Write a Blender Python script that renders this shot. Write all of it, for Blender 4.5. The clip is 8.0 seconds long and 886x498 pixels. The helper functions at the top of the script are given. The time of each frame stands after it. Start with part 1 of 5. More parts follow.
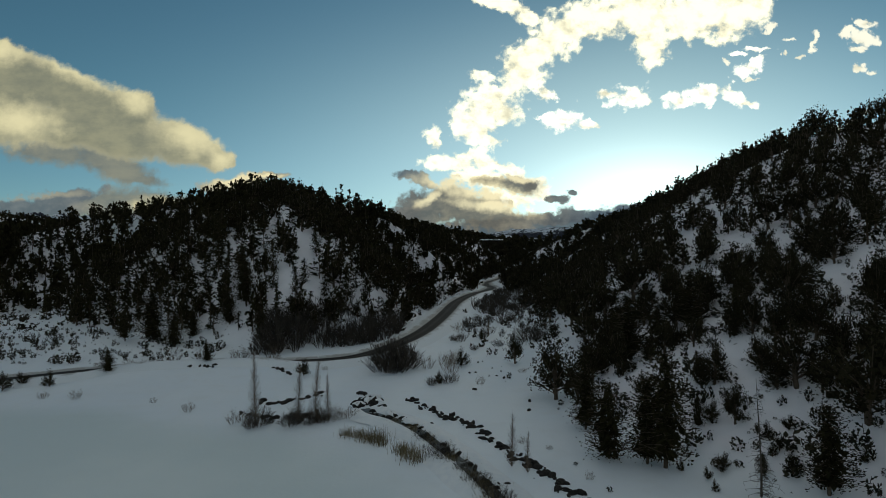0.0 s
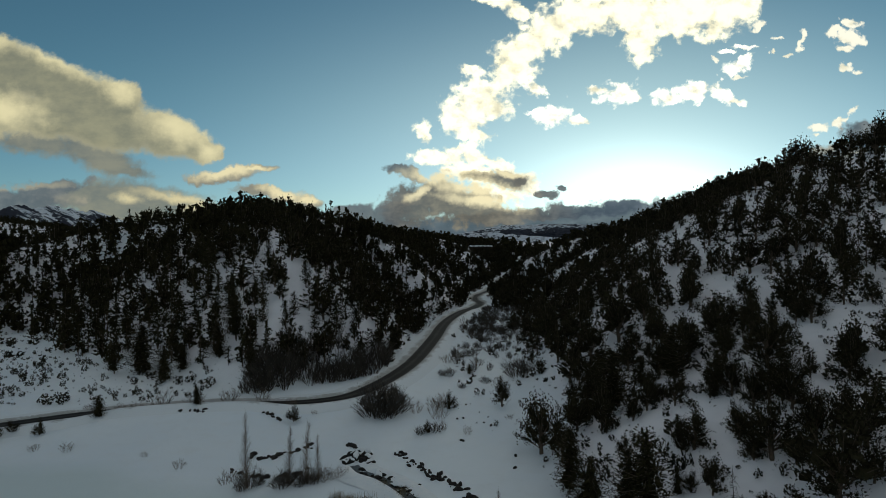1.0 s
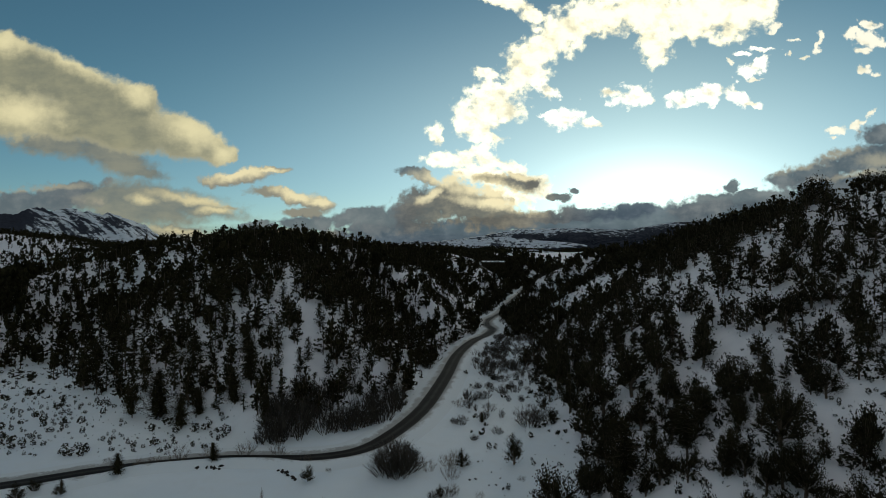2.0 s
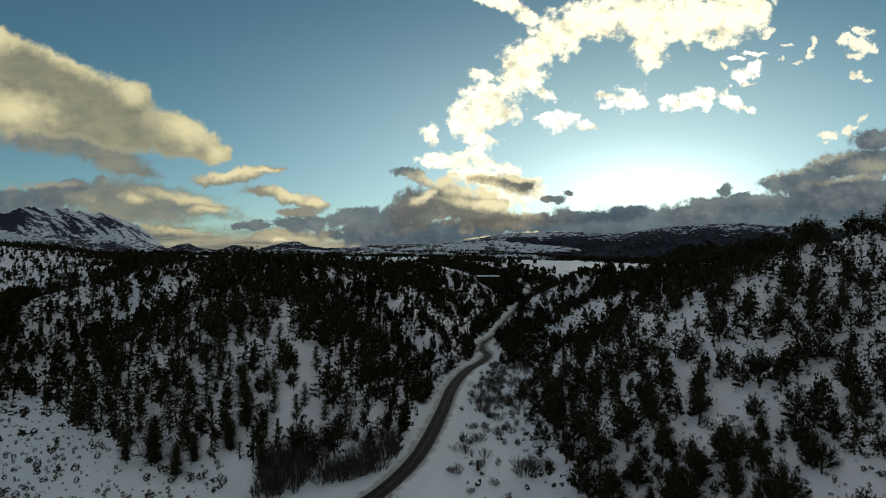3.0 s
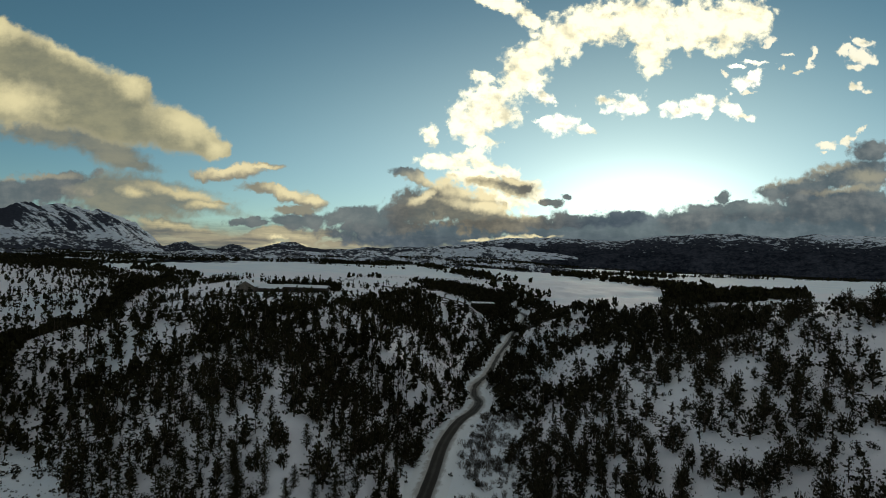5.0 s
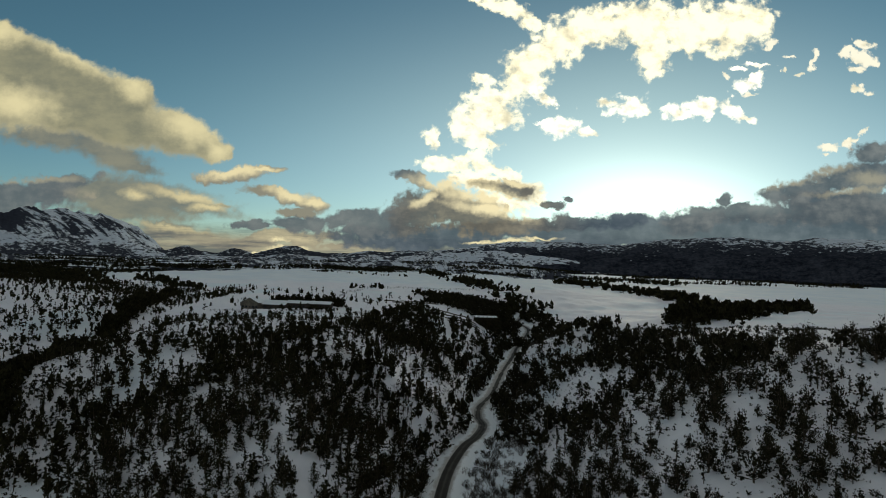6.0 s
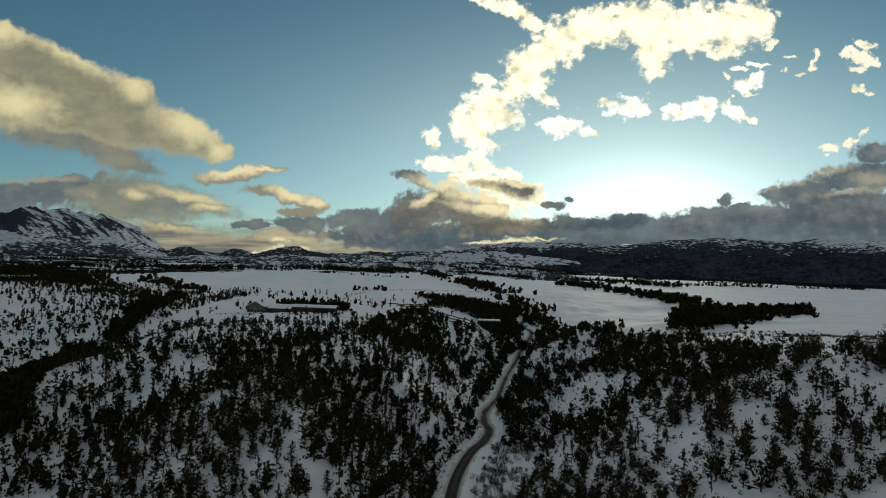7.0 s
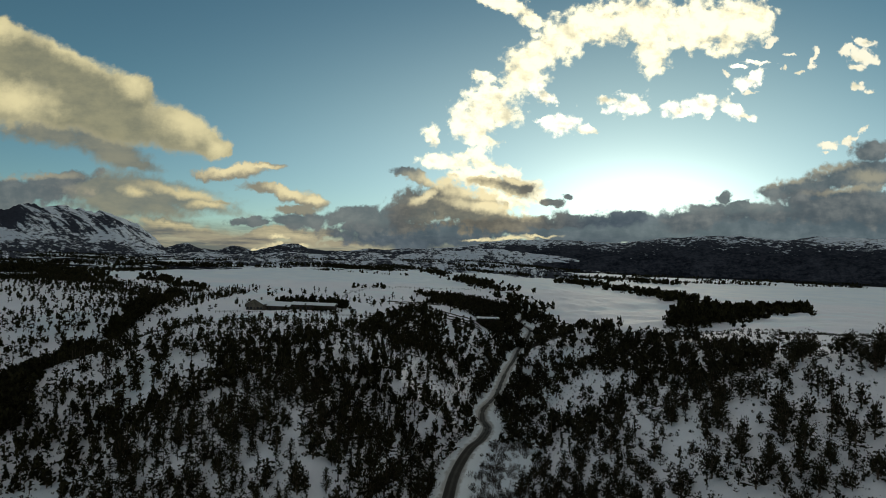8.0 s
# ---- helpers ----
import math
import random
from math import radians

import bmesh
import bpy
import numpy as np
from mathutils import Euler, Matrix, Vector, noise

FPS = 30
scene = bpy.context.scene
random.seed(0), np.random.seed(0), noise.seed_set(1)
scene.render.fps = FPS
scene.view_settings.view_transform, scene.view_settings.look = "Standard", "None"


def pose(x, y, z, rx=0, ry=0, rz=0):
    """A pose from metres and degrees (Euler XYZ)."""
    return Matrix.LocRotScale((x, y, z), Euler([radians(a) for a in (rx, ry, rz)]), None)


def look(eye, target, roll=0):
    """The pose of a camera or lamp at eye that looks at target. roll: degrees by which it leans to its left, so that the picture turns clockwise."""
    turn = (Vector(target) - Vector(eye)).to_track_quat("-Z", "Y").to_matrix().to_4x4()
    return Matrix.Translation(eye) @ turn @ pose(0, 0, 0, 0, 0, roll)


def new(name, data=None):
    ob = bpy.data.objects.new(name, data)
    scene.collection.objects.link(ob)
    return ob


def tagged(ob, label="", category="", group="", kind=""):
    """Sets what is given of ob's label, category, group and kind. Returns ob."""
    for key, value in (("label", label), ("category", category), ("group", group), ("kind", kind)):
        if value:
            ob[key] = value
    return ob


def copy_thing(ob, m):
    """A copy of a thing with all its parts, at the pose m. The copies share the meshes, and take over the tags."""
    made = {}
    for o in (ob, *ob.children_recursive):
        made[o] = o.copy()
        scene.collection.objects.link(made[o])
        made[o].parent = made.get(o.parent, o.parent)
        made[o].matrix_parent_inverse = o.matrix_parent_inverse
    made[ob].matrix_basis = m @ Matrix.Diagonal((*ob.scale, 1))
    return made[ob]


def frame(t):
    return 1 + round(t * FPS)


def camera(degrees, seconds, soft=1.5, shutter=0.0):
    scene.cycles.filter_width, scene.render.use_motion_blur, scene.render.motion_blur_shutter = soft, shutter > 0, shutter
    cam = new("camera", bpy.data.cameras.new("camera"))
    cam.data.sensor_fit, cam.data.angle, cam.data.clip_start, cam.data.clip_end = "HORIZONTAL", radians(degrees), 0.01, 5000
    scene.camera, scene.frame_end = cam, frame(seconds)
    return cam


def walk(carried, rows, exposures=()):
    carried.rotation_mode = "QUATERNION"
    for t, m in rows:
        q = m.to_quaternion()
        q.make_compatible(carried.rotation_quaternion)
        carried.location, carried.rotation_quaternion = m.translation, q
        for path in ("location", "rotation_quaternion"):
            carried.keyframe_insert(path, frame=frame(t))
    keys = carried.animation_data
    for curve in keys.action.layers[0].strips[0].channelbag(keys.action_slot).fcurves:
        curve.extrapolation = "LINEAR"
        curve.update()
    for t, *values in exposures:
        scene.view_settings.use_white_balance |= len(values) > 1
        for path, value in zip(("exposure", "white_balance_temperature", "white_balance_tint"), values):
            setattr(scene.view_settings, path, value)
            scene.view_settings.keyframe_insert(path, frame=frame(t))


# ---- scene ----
cam = camera(75.0, 8.0, soft=0.8)
PATH = [
    (0, 0, 0, 24, 90.7, 0.5, 0),
    (0.5, -0.06, -0.55, 28.06, 90.344, 0.246, 0.656),
    (1, 0.05, -1.59, 33.72, 90.154, 0.109, -1.075),
    (1.5, 0.03, -2.38, 39.18, 90.252, -0.021, 0.447),
    (2.8, -1.15, -2.70, 53.75, 90.501, -0.567, -0.624),
    (3, -1.28, -2.77, 55.99, 90.494, -0.636, -0.501),
    (3.5, -1.59, -3.23, 61.55, 90.49, -0.86, -0.631),
    (4, -1.28, -3.79, 67.27, 90.361, -1.337, -0.137),
    (4.5, -0.15, -4.12, 72.55, 90.387, -1.938, -0.777),
    (5.8, -1.72, -5.98, 85.3, 90.971, -1.956, -0.732),
    (6, -2.03, -6.36, 87.45, 90.838, -1.893, -0.625),
    (6.5, -4.26, -7.93, 90.75, 90.998, -1.444, -1.451),
    (7, -5.14, -8.83, 90.47, 90.832, -1.937, -0.58),
    (7.5, -5.17, -9.71, 90.78, 90.605, -2.008, -0.318),
    (8, -4.95, -9.8, 90.93, 90.573, -1.999, -0.67),
]
walk(cam, [(t, pose(*p)) for t, *p in PATH], [(0, -0.04, 6450, 6), (1.5, -0.04, 6480, 7), (3.5, -0.06, 6650, 7), (8, -0.08, 6800, 7)])

# ---- sky and light ----
SUN_AZ, SUN_EL = 20.0, 6.5


class Nodes:
    """Short hand for wiring a node tree."""

    def __init__(self, tree):
        self.tree = tree
        tree.nodes.clear()

    def add(self, kind, ins=None, **props):
        n = self.tree.nodes.new(kind)
        for k, v in props.items():
            setattr(n, k, v)
        for k, v in (ins or {}).items():
            if isinstance(v, bpy.types.NodeSocket):
                self.tree.links.new(v, n.inputs[k])
            else:
                n.inputs[k].default_value = v
        return n

    def math(self, op, a, b=0.0, c=0.0):
        return self.add("ShaderNodeMath", {0: a, 1: b, 2: c}, operation=op).outputs[0]

    def ramp(self, v, lo, hi, a=0.0, b=1.0):
        n = self.add("ShaderNodeMapRange", {0: v, 1: lo, 2: hi, 3: a, 4: b}, interpolation_type="SMOOTHSTEP")
        return n.outputs[0]

    def mix(self, f, a, b):
        n = self.add("ShaderNodeMix", data_type="RGBA")
        for s, v in ((n.inputs[0], f), (n.inputs[6], a), (n.inputs[7], b)):
            if isinstance(v, bpy.types.NodeSocket):
                self.tree.links.new(v, s)
            else:
                s.default_value = v
        return n.outputs[2]

    def noise(self, vec, scale, detail=4.0, rough=0.55, dist=0.0):
        n = self.add("ShaderNodeTexNoise", {"Scale": scale, "Detail": detail, "Roughness": rough, "Distortion": dist})
        if vec is not None:
            self.tree.links.new(vec, n.inputs["Vector"])
        return n

    def vec(self, op, a, b=None, s=None):
        n = self.add("ShaderNodeVectorMath", operation=op)
        for i, v in ((0, a), (1, b), (3, s)):
            if v is None:
                continue
            if isinstance(v, bpy.types.NodeSocket):
                self.tree.links.new(v, n.inputs[i])
            else:
                n.inputs[i].default_value = v
        return n.outputs[1] if op in ("LENGTH", "DOT_PRODUCT", "DISTANCE") else n.outputs[0]


def rgb(r, g, b):
    return (r, g, b, 1.0)


# clouds: centre across and up (tangents of the angles from straight ahead), half width, half height, lean in degrees
CREAM_CLOUDS = [
    (-0.766, 0.350, 0.043, 0.0352, -9), (-0.733, 0.311, 0.110, 0.0489, -13), (-0.647, 0.288, 0.129, 0.0470, -23), (-0.548, 0.247, 0.061, 0.0450, -29),
    (-0.574, 0.217, 0.110, 0.0391, -19), (-0.459, 0.200, 0.074, 0.0391, -15), (-0.402, 0.180, 0.041, 0.0254, -19), (-0.741, 0.240, 0.082, 0.0431, -5),
    (-0.677, 0.231, 0.110, 0.0352, -11), (-0.762, 0.273, 0.063, 0.0763, 1), (-0.527, 0.259, 0.033, 0.0352, -19), (-0.373, 0.169, 0.014, 0.0098, -19),
]
CREAM_VEIL = [
    (-0.583, 0.168, 0.088, 0.0215, -24), (-0.523, 0.136, 0.043, 0.0108, -13), (-0.676, 0.187, 0.078, 0.0215, -4), (-0.473, 0.088, 0.110, 0.0196, -8),
    (-0.531, 0.071, 0.108, 0.0274, -2), (-0.591, 0.095, 0.090, 0.0235, 5), (-0.419, 0.074, 0.065, 0.0127, -1), (-0.375, 0.079, 0.023, 0.0049, -1),
    (-0.442, 0.026, 0.093, 0.0117, -5), (-0.369, 0.014, 0.059, 0.0108, -1), (-0.472, 0.037, 0.059, 0.0098, -3),
]
CREAM_LIGHT = [
    (-0.762, 0.366, 0.045, 0.0235, -9), (-0.636, 0.333, 0.137, 0.0196, -24), (-0.532, 0.279, 0.035, 0.0254, -29), (-0.432, 0.211, 0.069, 0.0333, -17),
    (-0.386, 0.176, 0.029, 0.0215, -19), (-0.731, 0.240, 0.065, 0.0333, -9), (-0.520, 0.088, 0.023, 0.0088, -4), (-0.429, 0.090, 0.078, 0.0088, -7),
    (-0.395, 0.074, 0.039, 0.0069, 1), (-0.443, 0.034, 0.078, 0.0059, -5), (-0.335, 0.015, 0.029, 0.0078, 1),
]
CREAM_SMALL = [
    (-0.352, 0.131, 0.057, 0.0127, 7), (-0.388, 0.125, 0.033, 0.0098, 1), (-0.306, 0.142, 0.035, 0.0059, 4), (-0.286, 0.104, 0.053, 0.0088, -3),
    (-0.250, 0.095, 0.035, 0.0127, -13), (-0.217, 0.082, 0.023, 0.0108, -9), (-0.238, 0.070, 0.039, 0.0078, 1), (-0.271, 0.028, 0.047, 0.0117, 5),
    (-0.229, 0.025, 0.043, 0.0137, 1), (-0.305, 0.020, 0.041, 0.0098, 1), (-0.166, 0.013, 0.035, 0.0049, -2), (-0.188, 0.032, 0.025, 0.0088, 1),
]
SMALL_LIGHT = [
    (-0.352, 0.136, 0.045, 0.0088, 7), (-0.254, 0.101, 0.033, 0.0088, -13), (-0.214, 0.086, 0.016, 0.0059, -9), (-0.276, 0.030, 0.029, 0.0078, 5),
    (-0.229, 0.029, 0.029, 0.0088, 1), (-0.306, 0.141, 0.023, 0.0039, 4),
]
WHITE_CLOUDS_HIGH = [
    (0.106, 0.438, 0.055, 0.0137, -15), (0.151, 0.415, 0.025, 0.0137, -9), (0.138, 0.324, 0.033, 0.0431, 31), (0.162, 0.353, 0.045, 0.0294, 29),
    (0.124, 0.295, 0.023, 0.0235, 21), (0.206, 0.383, 0.061, 0.0391, 25), (0.264, 0.410, 0.078, 0.0391, 7), (0.352, 0.420, 0.088, 0.0431, 1),
    (0.368, 0.358, 0.031, 0.0333, 1), (0.351, 0.387, 0.025, 0.0489, 11), (0.441, 0.414, 0.078, 0.0470, 7), (0.509, 0.422, 0.061, 0.0470, 13),
    (0.491, 0.380, 0.025, 0.0196, 21), (0.549, 0.433, 0.035, 0.0294, 1),
]
WHITE_CLOUDS_MID = [
    (0.291, 0.277, 0.023, 0.0088, 1), (0.331, 0.274, 0.035, 0.0196, 5), (0.355, 0.267, 0.014, 0.0078, 1), (0.412, 0.266, 0.027, 0.0137, 7),
    (0.455, 0.275, 0.043, 0.0157, 9), (0.503, 0.272, 0.020, 0.0088, -9), (0.525, 0.259, 0.023, 0.0098, -13), (0.537, 0.322, 0.033, 0.0127, 37),
    (0.552, 0.356, 0.025, 0.0039, 3), (0.516, 0.347, 0.018, 0.0029, 1), (0.204, 0.236, 0.033, 0.0196, 11), (0.256, 0.229, 0.029, 0.0088, -7),
    (0.174, 0.242, 0.014, 0.0049, 21), (0.173, 0.286, 0.022, 0.0157, -29),
]
WHITE_CLOUDS_EAST = [
    (0.709, 0.387, 0.018, 0.0117, 21), (0.732, 0.374, 0.027, 0.0137, -9), (0.736, 0.400, 0.022, 0.0088, -19), (0.725, 0.354, 0.016, 0.0078, 1),
    (0.724, 0.317, 0.016, 0.0098, 11), (0.756, 0.314, 0.014, 0.0078, 1), (0.685, 0.219, 0.029, 0.0088, 13), (0.712, 0.228, 0.020, 0.0059, 25),
    (0.736, 0.248, 0.016, 0.0059, 29), (0.673, 0.205, 0.009, 0.0039, 1), (0.648, 0.368, 0.005, 0.0196, -9), (0.623, 0.344, 0.014, 0.0039, 23),
    (0.492, 0.335, 0.006, 0.0088, 1), (0.569, 0.392, 0.016, 0.0059, 31), (0.607, 0.375, 0.009, 0.0039, 1), (0.594, 0.351, 0.006, 0.0059, 1),
    (0.536, 0.300, 0.014, 0.0039, 11),
]
WHITE_CLOUDS_LOW = [
    (0.079, 0.256, 0.057, 0.0372, 17), (0.110, 0.247, 0.033, 0.0215, -9), (0.054, 0.222, 0.037, 0.0254, 15), (0.090, 0.284, 0.045, 0.0157, -9),
    (0.070, 0.311, 0.023, 0.0137, -19), (0.030, 0.237, 0.018, 0.0254, 1), (-0.014, 0.207, 0.015, 0.0254, 9), (0.074, 0.201, 0.035, 0.0117, 1),
    (0.048, 0.177, 0.033, 0.0127, 13), (0.014, 0.160, 0.055, 0.0147, 1), (0.075, 0.164, 0.043, 0.0157, -23), (0.127, 0.144, 0.045, 0.0137, -29),
    (0.167, 0.117, 0.029, 0.0235, -35), (0.064, 0.136, 0.049, 0.0196, -9), (0.114, 0.096, 0.061, 0.0176, -5),
]
GREY_BANK = [
    (0.526, 0.072, 0.127, 0.0196, 1),
    (0.682, 0.121, 0.078, 0.0196, 1),
    (0.095, 0.051, 0.127, 0.0117, 1),
    (0.301, 0.042, 0.186, 0.0127, 1),
    (0.625, 0.065, 0.411, 0.0294, 1), (0.213, 0.053, 0.196, 0.0157, 1), (0.703, 0.086, 0.108, 0.0352, 3), (-0.022, 0.034, 0.166, 0.0215, 1),
]
GREY_CLOUDS_WEST = [
    (-0.727, 0.082, 0.117, 0.0254, 3), (-0.650, 0.107, 0.069, 0.0117, 9), (-0.756, 0.066, 0.078, 0.0294, 1), (-0.326, 0.049, 0.033, 0.0069, 7),
    (-0.306, 0.043, 0.025, 0.0059, 1), (-0.238, 0.053, 0.055, 0.0127, 3), (-0.140, 0.069, 0.043, 0.0117, 7), (-0.175, 0.058, 0.025, 0.0117, 1),
    (-0.101, 0.056, 0.069, 0.0215, 15), (-0.056, 0.141, 0.031, 0.0078, -3), (-0.032, 0.128, 0.027, 0.0098, -19),
]
GREY_CLOUDS_MID = [
    (-0.038, 0.077, 0.049, 0.0391, 35), (0.006, 0.094, 0.057, 0.0352, 15), (0.055, 0.081, 0.069, 0.0352, -7), (0.095, 0.062, 0.069, 0.0176, -5),
    (0.131, 0.123, 0.041, 0.0176, -7), (0.076, 0.129, 0.029, 0.0088, -9), (0.197, 0.096, 0.017, 0.0078, -7), (0.223, 0.106, 0.011, 0.0059, -19),
    (0.252, 0.066, 0.078, 0.0108, 1), (0.320, 0.070, 0.031, 0.0147, 1), (0.340, 0.076, 0.018, 0.0098, 1), (0.191, 0.063, 0.059, 0.0088, 1),
]
GREY_CLOUDS_EAST = [
    (0.440, 0.078, 0.047, 0.0215, 15), (0.469, 0.091, 0.043, 0.0176, 5), (0.536, 0.094, 0.059, 0.0137, 1), (0.604, 0.098, 0.059, 0.0176, 1),
    (0.683, 0.104, 0.069, 0.0235, 3), (0.753, 0.113, 0.049, 0.0391, 1), (0.498, 0.117, 0.013, 0.0108, 1), (0.524, 0.106, 0.016, 0.0078, 1),
    (0.643, 0.138, 0.070, 0.0196, 9), (0.701, 0.161, 0.059, 0.0235, 15), (0.748, 0.166, 0.043, 0.0352, 1), (0.584, 0.133, 0.033, 0.0078, 5),
    (0.750, 0.207, 0.033, 0.0196, 1), (0.634, 0.112, 0.035, 0.0098, 1),
]
GREY_LIGHT = [
    (0.015, 0.127, 0.055, 0.0117, -5), (0.074, 0.111, 0.059, 0.0137, -9), (0.054, 0.146, 0.049, 0.0098, -7), (0.118, 0.110, 0.029, 0.0069, -5),
    (0.137, 0.134, 0.035, 0.0049, -9), (0.628, 0.169, 0.051, 0.0069, 17), (0.681, 0.176, 0.039, 0.0069, 13), (0.751, 0.162, 0.029, 0.0098, 1),
    (0.721, 0.138, 0.049, 0.0049, 5), (0.603, 0.147, 0.043, 0.0049, 11), (0.094, 0.084, 0.059, 0.0088, -7), (-0.023, 0.100, 0.020, 0.0069, 31),
    (-0.713, 0.110, 0.088, 0.0049, 3), (-0.591, 0.089, 0.035, 0.0098, 1),
]
LIGHT_GAP = [
    (0.120, 0.032, 0.065, 0.0049, 4), (0.066, 0.028, 0.033, 0.0039, 1), (0.174, 0.039, 0.049, 0.0039, 3), (-0.256, 0.007, 0.045, 0.0059, 1),
    (-0.319, -0.000, 0.039, 0.0039, 4), (-0.276, 0.020, 0.022, 0.0059, 1),
]


def make_sky():
    world = bpy.data.worlds.new("sky")
    scene.world = world
    world.use_nodes = True
    N = Nodes(world.node_tree)
    out = N.add("ShaderNodeOutputWorld")
    ray = N.add("ShaderNodeTexCoord").outputs["Generated"]
    sep = N.add("ShaderNodeSeparateXYZ", {0: ray})
    x, y, z = sep.outputs
    sky = N.add("ShaderNodeTexSky", sky_type="NISHITA", sun_disc=False, sun_elevation=radians(15), sun_rotation=radians(SUN_AZ),
                altitude=2000.0, air_density=1.0, dust_density=0.2, ozone_density=2.0)
    base = N.vec("MULTIPLY", sky.outputs[0], N.mix(N.ramp(z, 0.0, 0.28), rgb(*HORIZON_TINT), rgb(*SKY_TINT)))
    # the plane straight ahead, on which the clouds are laid out
    ahead = N.math("MAXIMUM", y, 0.08)
    u, v = N.math("DIVIDE", x, ahead), N.math("DIVIDE", z, ahead)
    plane = N.add("ShaderNodeCombineXYZ", {0: u, 1: v, 2: 0.0}).outputs[0]
    # brightness round the hidden sun, drawn out along the horizon
    gu, gv = N.math("MULTIPLY", N.math("SUBTRACT", u, 0.375), 0.86), N.math("MULTIPLY", N.math("SUBTRACT", v, 0.085), 1.9)
    off = N.math("ADD", N.math("MULTIPLY", gu, gu), N.math("MULTIPLY", gv, gv))
    glow = N.math("ADD", N.math("MULTIPLY", N.math("POWER", 2.718, N.math("MULTIPLY", off, -40.0)), 0.72), N.math("MULTIPLY", N.math("POWER", 2.718, N.math("MULTIPLY", off, -4.2)), 0.47))
    base = N.vec("ADD", base, N.vec("SCALE", (0.91, 1.0, 0.86), s=glow))
    swirl = N.noise(plane, 13.0, 5.0, 0.62)
    warp = N.vec("SUBTRACT", swirl.outputs["Color"], (0.5, 0.5, 0.5))
    bent = N.vec("ADD", plane, N.vec("MULTIPLY", warp, (0.036, 0.026, 0.0)))
    rag = N.vec("SUBTRACT", N.noise(plane, 46.0, 4.0, 0.6).outputs["Color"], (0.5, 0.5, 0.5))
    bent = N.vec("ADD", bent, N.vec("MULTIPLY", rag, (0.026, 0.018, 0.0)))
    curl = N.vec("ADD", plane, N.vec("SCALE", warp, s=0.02))
    fluff = N.math("SUBTRACT", N.noise(curl, 40.0, 7.0, 0.60).outputs["Fac"], 0.5)
    # rounded heads, as cumulus has them
    heads = N.add("ShaderNodeTexVoronoi", {"Vector": curl, "Scale": 58.0, "Detail": 2.0, "Roughness": 0.5}, feature="SMOOTH_F1").outputs["Distance"]
    fluff = N.math("ADD", fluff, N.math("MULTIPLY", N.math("SUBTRACT", 0.46, heads), 0.42))
    streak = N.math("SUBTRACT", N.noise(N.vec("MULTIPLY", plane, (1.0, 2.0, 1.0)), 15.0, 6.0, 0.6).outputs["Fac"], 0.5)

    # each cloud waits for the one before it, so that few values are held at once
    tail = [None]

    def layer(blobs, wob, grow=1.0):
        """How deep a direction lies inside a group of clouds: above nought inside, with ragged edges."""
        near_d = None
        for cx, cy, rx, ry, a in blobs:
            after = near_d if near_d is not None else tail[0]
            spot = bent if after is None else N.add("ShaderNodeVectorMath", {0: after, 1: (1e-9, 1e-9, 0.0), 2: bent}, operation="MULTIPLY_ADD").outputs[0]
            m = N.add("ShaderNodeMapping", {"Vector": spot, "Location": (cx, cy, 0.0), "Rotation": (0.0, 0.0, radians(a)), "Scale": (rx * grow, ry * grow, 1.0)}, vector_type="TEXTURE")
            d = N.vec("LENGTH", m.outputs[0])
            near_d = d if near_d is None else N.math("SMOOTH_MIN", near_d, d, 0.22)
        tail[0] = near_d
        return N.math("ADD", N.math("SUBTRACT", 1.0, near_d), N.math("MULTIPLY", fluff, wob))

    def over(under, alpha, colour):
        return N.mix(alpha, under, colour)

    col = base
    # loose cloud in the unseen sky outside the part ahead, brightened to light snow
    loose = N.noise(N.vec("MULTIPLY", ray, (1.0, 1.0, 2.4)), 2.6, 6.0, 0.6).outputs["Fac"]
    side = N.math("MAXIMUM", N.ramp(y, 0.62, 0.45), N.ramp(z, 0.5, 0.62))
    col = over(col, N.math("MULTIPLY", N.ramp(loose, 0.44, 0.60), side), rgb(0.46, 0.465, 0.45))

    # the smooth cream bank, lit from behind along its upper edge and its nose
    light = N.math("ADD", layer(CREAM_LIGHT, 0.5, 1.1), N.math("MULTIPLY", streak, 0.6))
    glow_on = N.ramp(light, -0.50, 0.95)
    veil = N.math("ADD", layer(CREAM_VEIL, 0.6, 1.34), N.math("MULTIPLY", streak, 0.9))
    shade = N.mix(N.ramp(streak, -0.22, 0.22), rgb(0.165, 0.18, 0.165), rgb(0.27, 0.262, 0.20))
    col = over(col, N.math("MULTIPLY", N.ramp(veil, -0.22, 0.50), 0.93), N.mix(glow_on, shade, rgb(0.74, 0.63, 0.36)))
    body = N.math("ADD", layer(CREAM_CLOUDS, 0.22, 1.08), N.math("MULTIPLY", streak, 0.28))
    shade = N.mix(N.ramp(N.math("ADD", streak, N.math("MULTIPLY", fluff, 0.25)), -0.26, 0.26), rgb(0.215, 0.220, 0.165), rgb(0.34, 0.325, 0.215))
    shade = N.mix(N.ramp(body, 0.45, 0.0), shade, rgb(0.40, 0.375, 0.255))
    col = over(col, N.math("MULTIPLY", N.ramp(body, -0.08, 0.24), 0.97), N.mix(glow_on, shade, rgb(0.80, 0.715, 0.43)))

    light = N.math("ADD", layer(SMALL_LIGHT, 0.8, 1.2), N.math("MULTIPLY", streak, 0.7))
    small = N.math("ADD", layer(CREAM_SMALL, 0.8, 1.32), N.math("MULTIPLY", streak, 0.6))
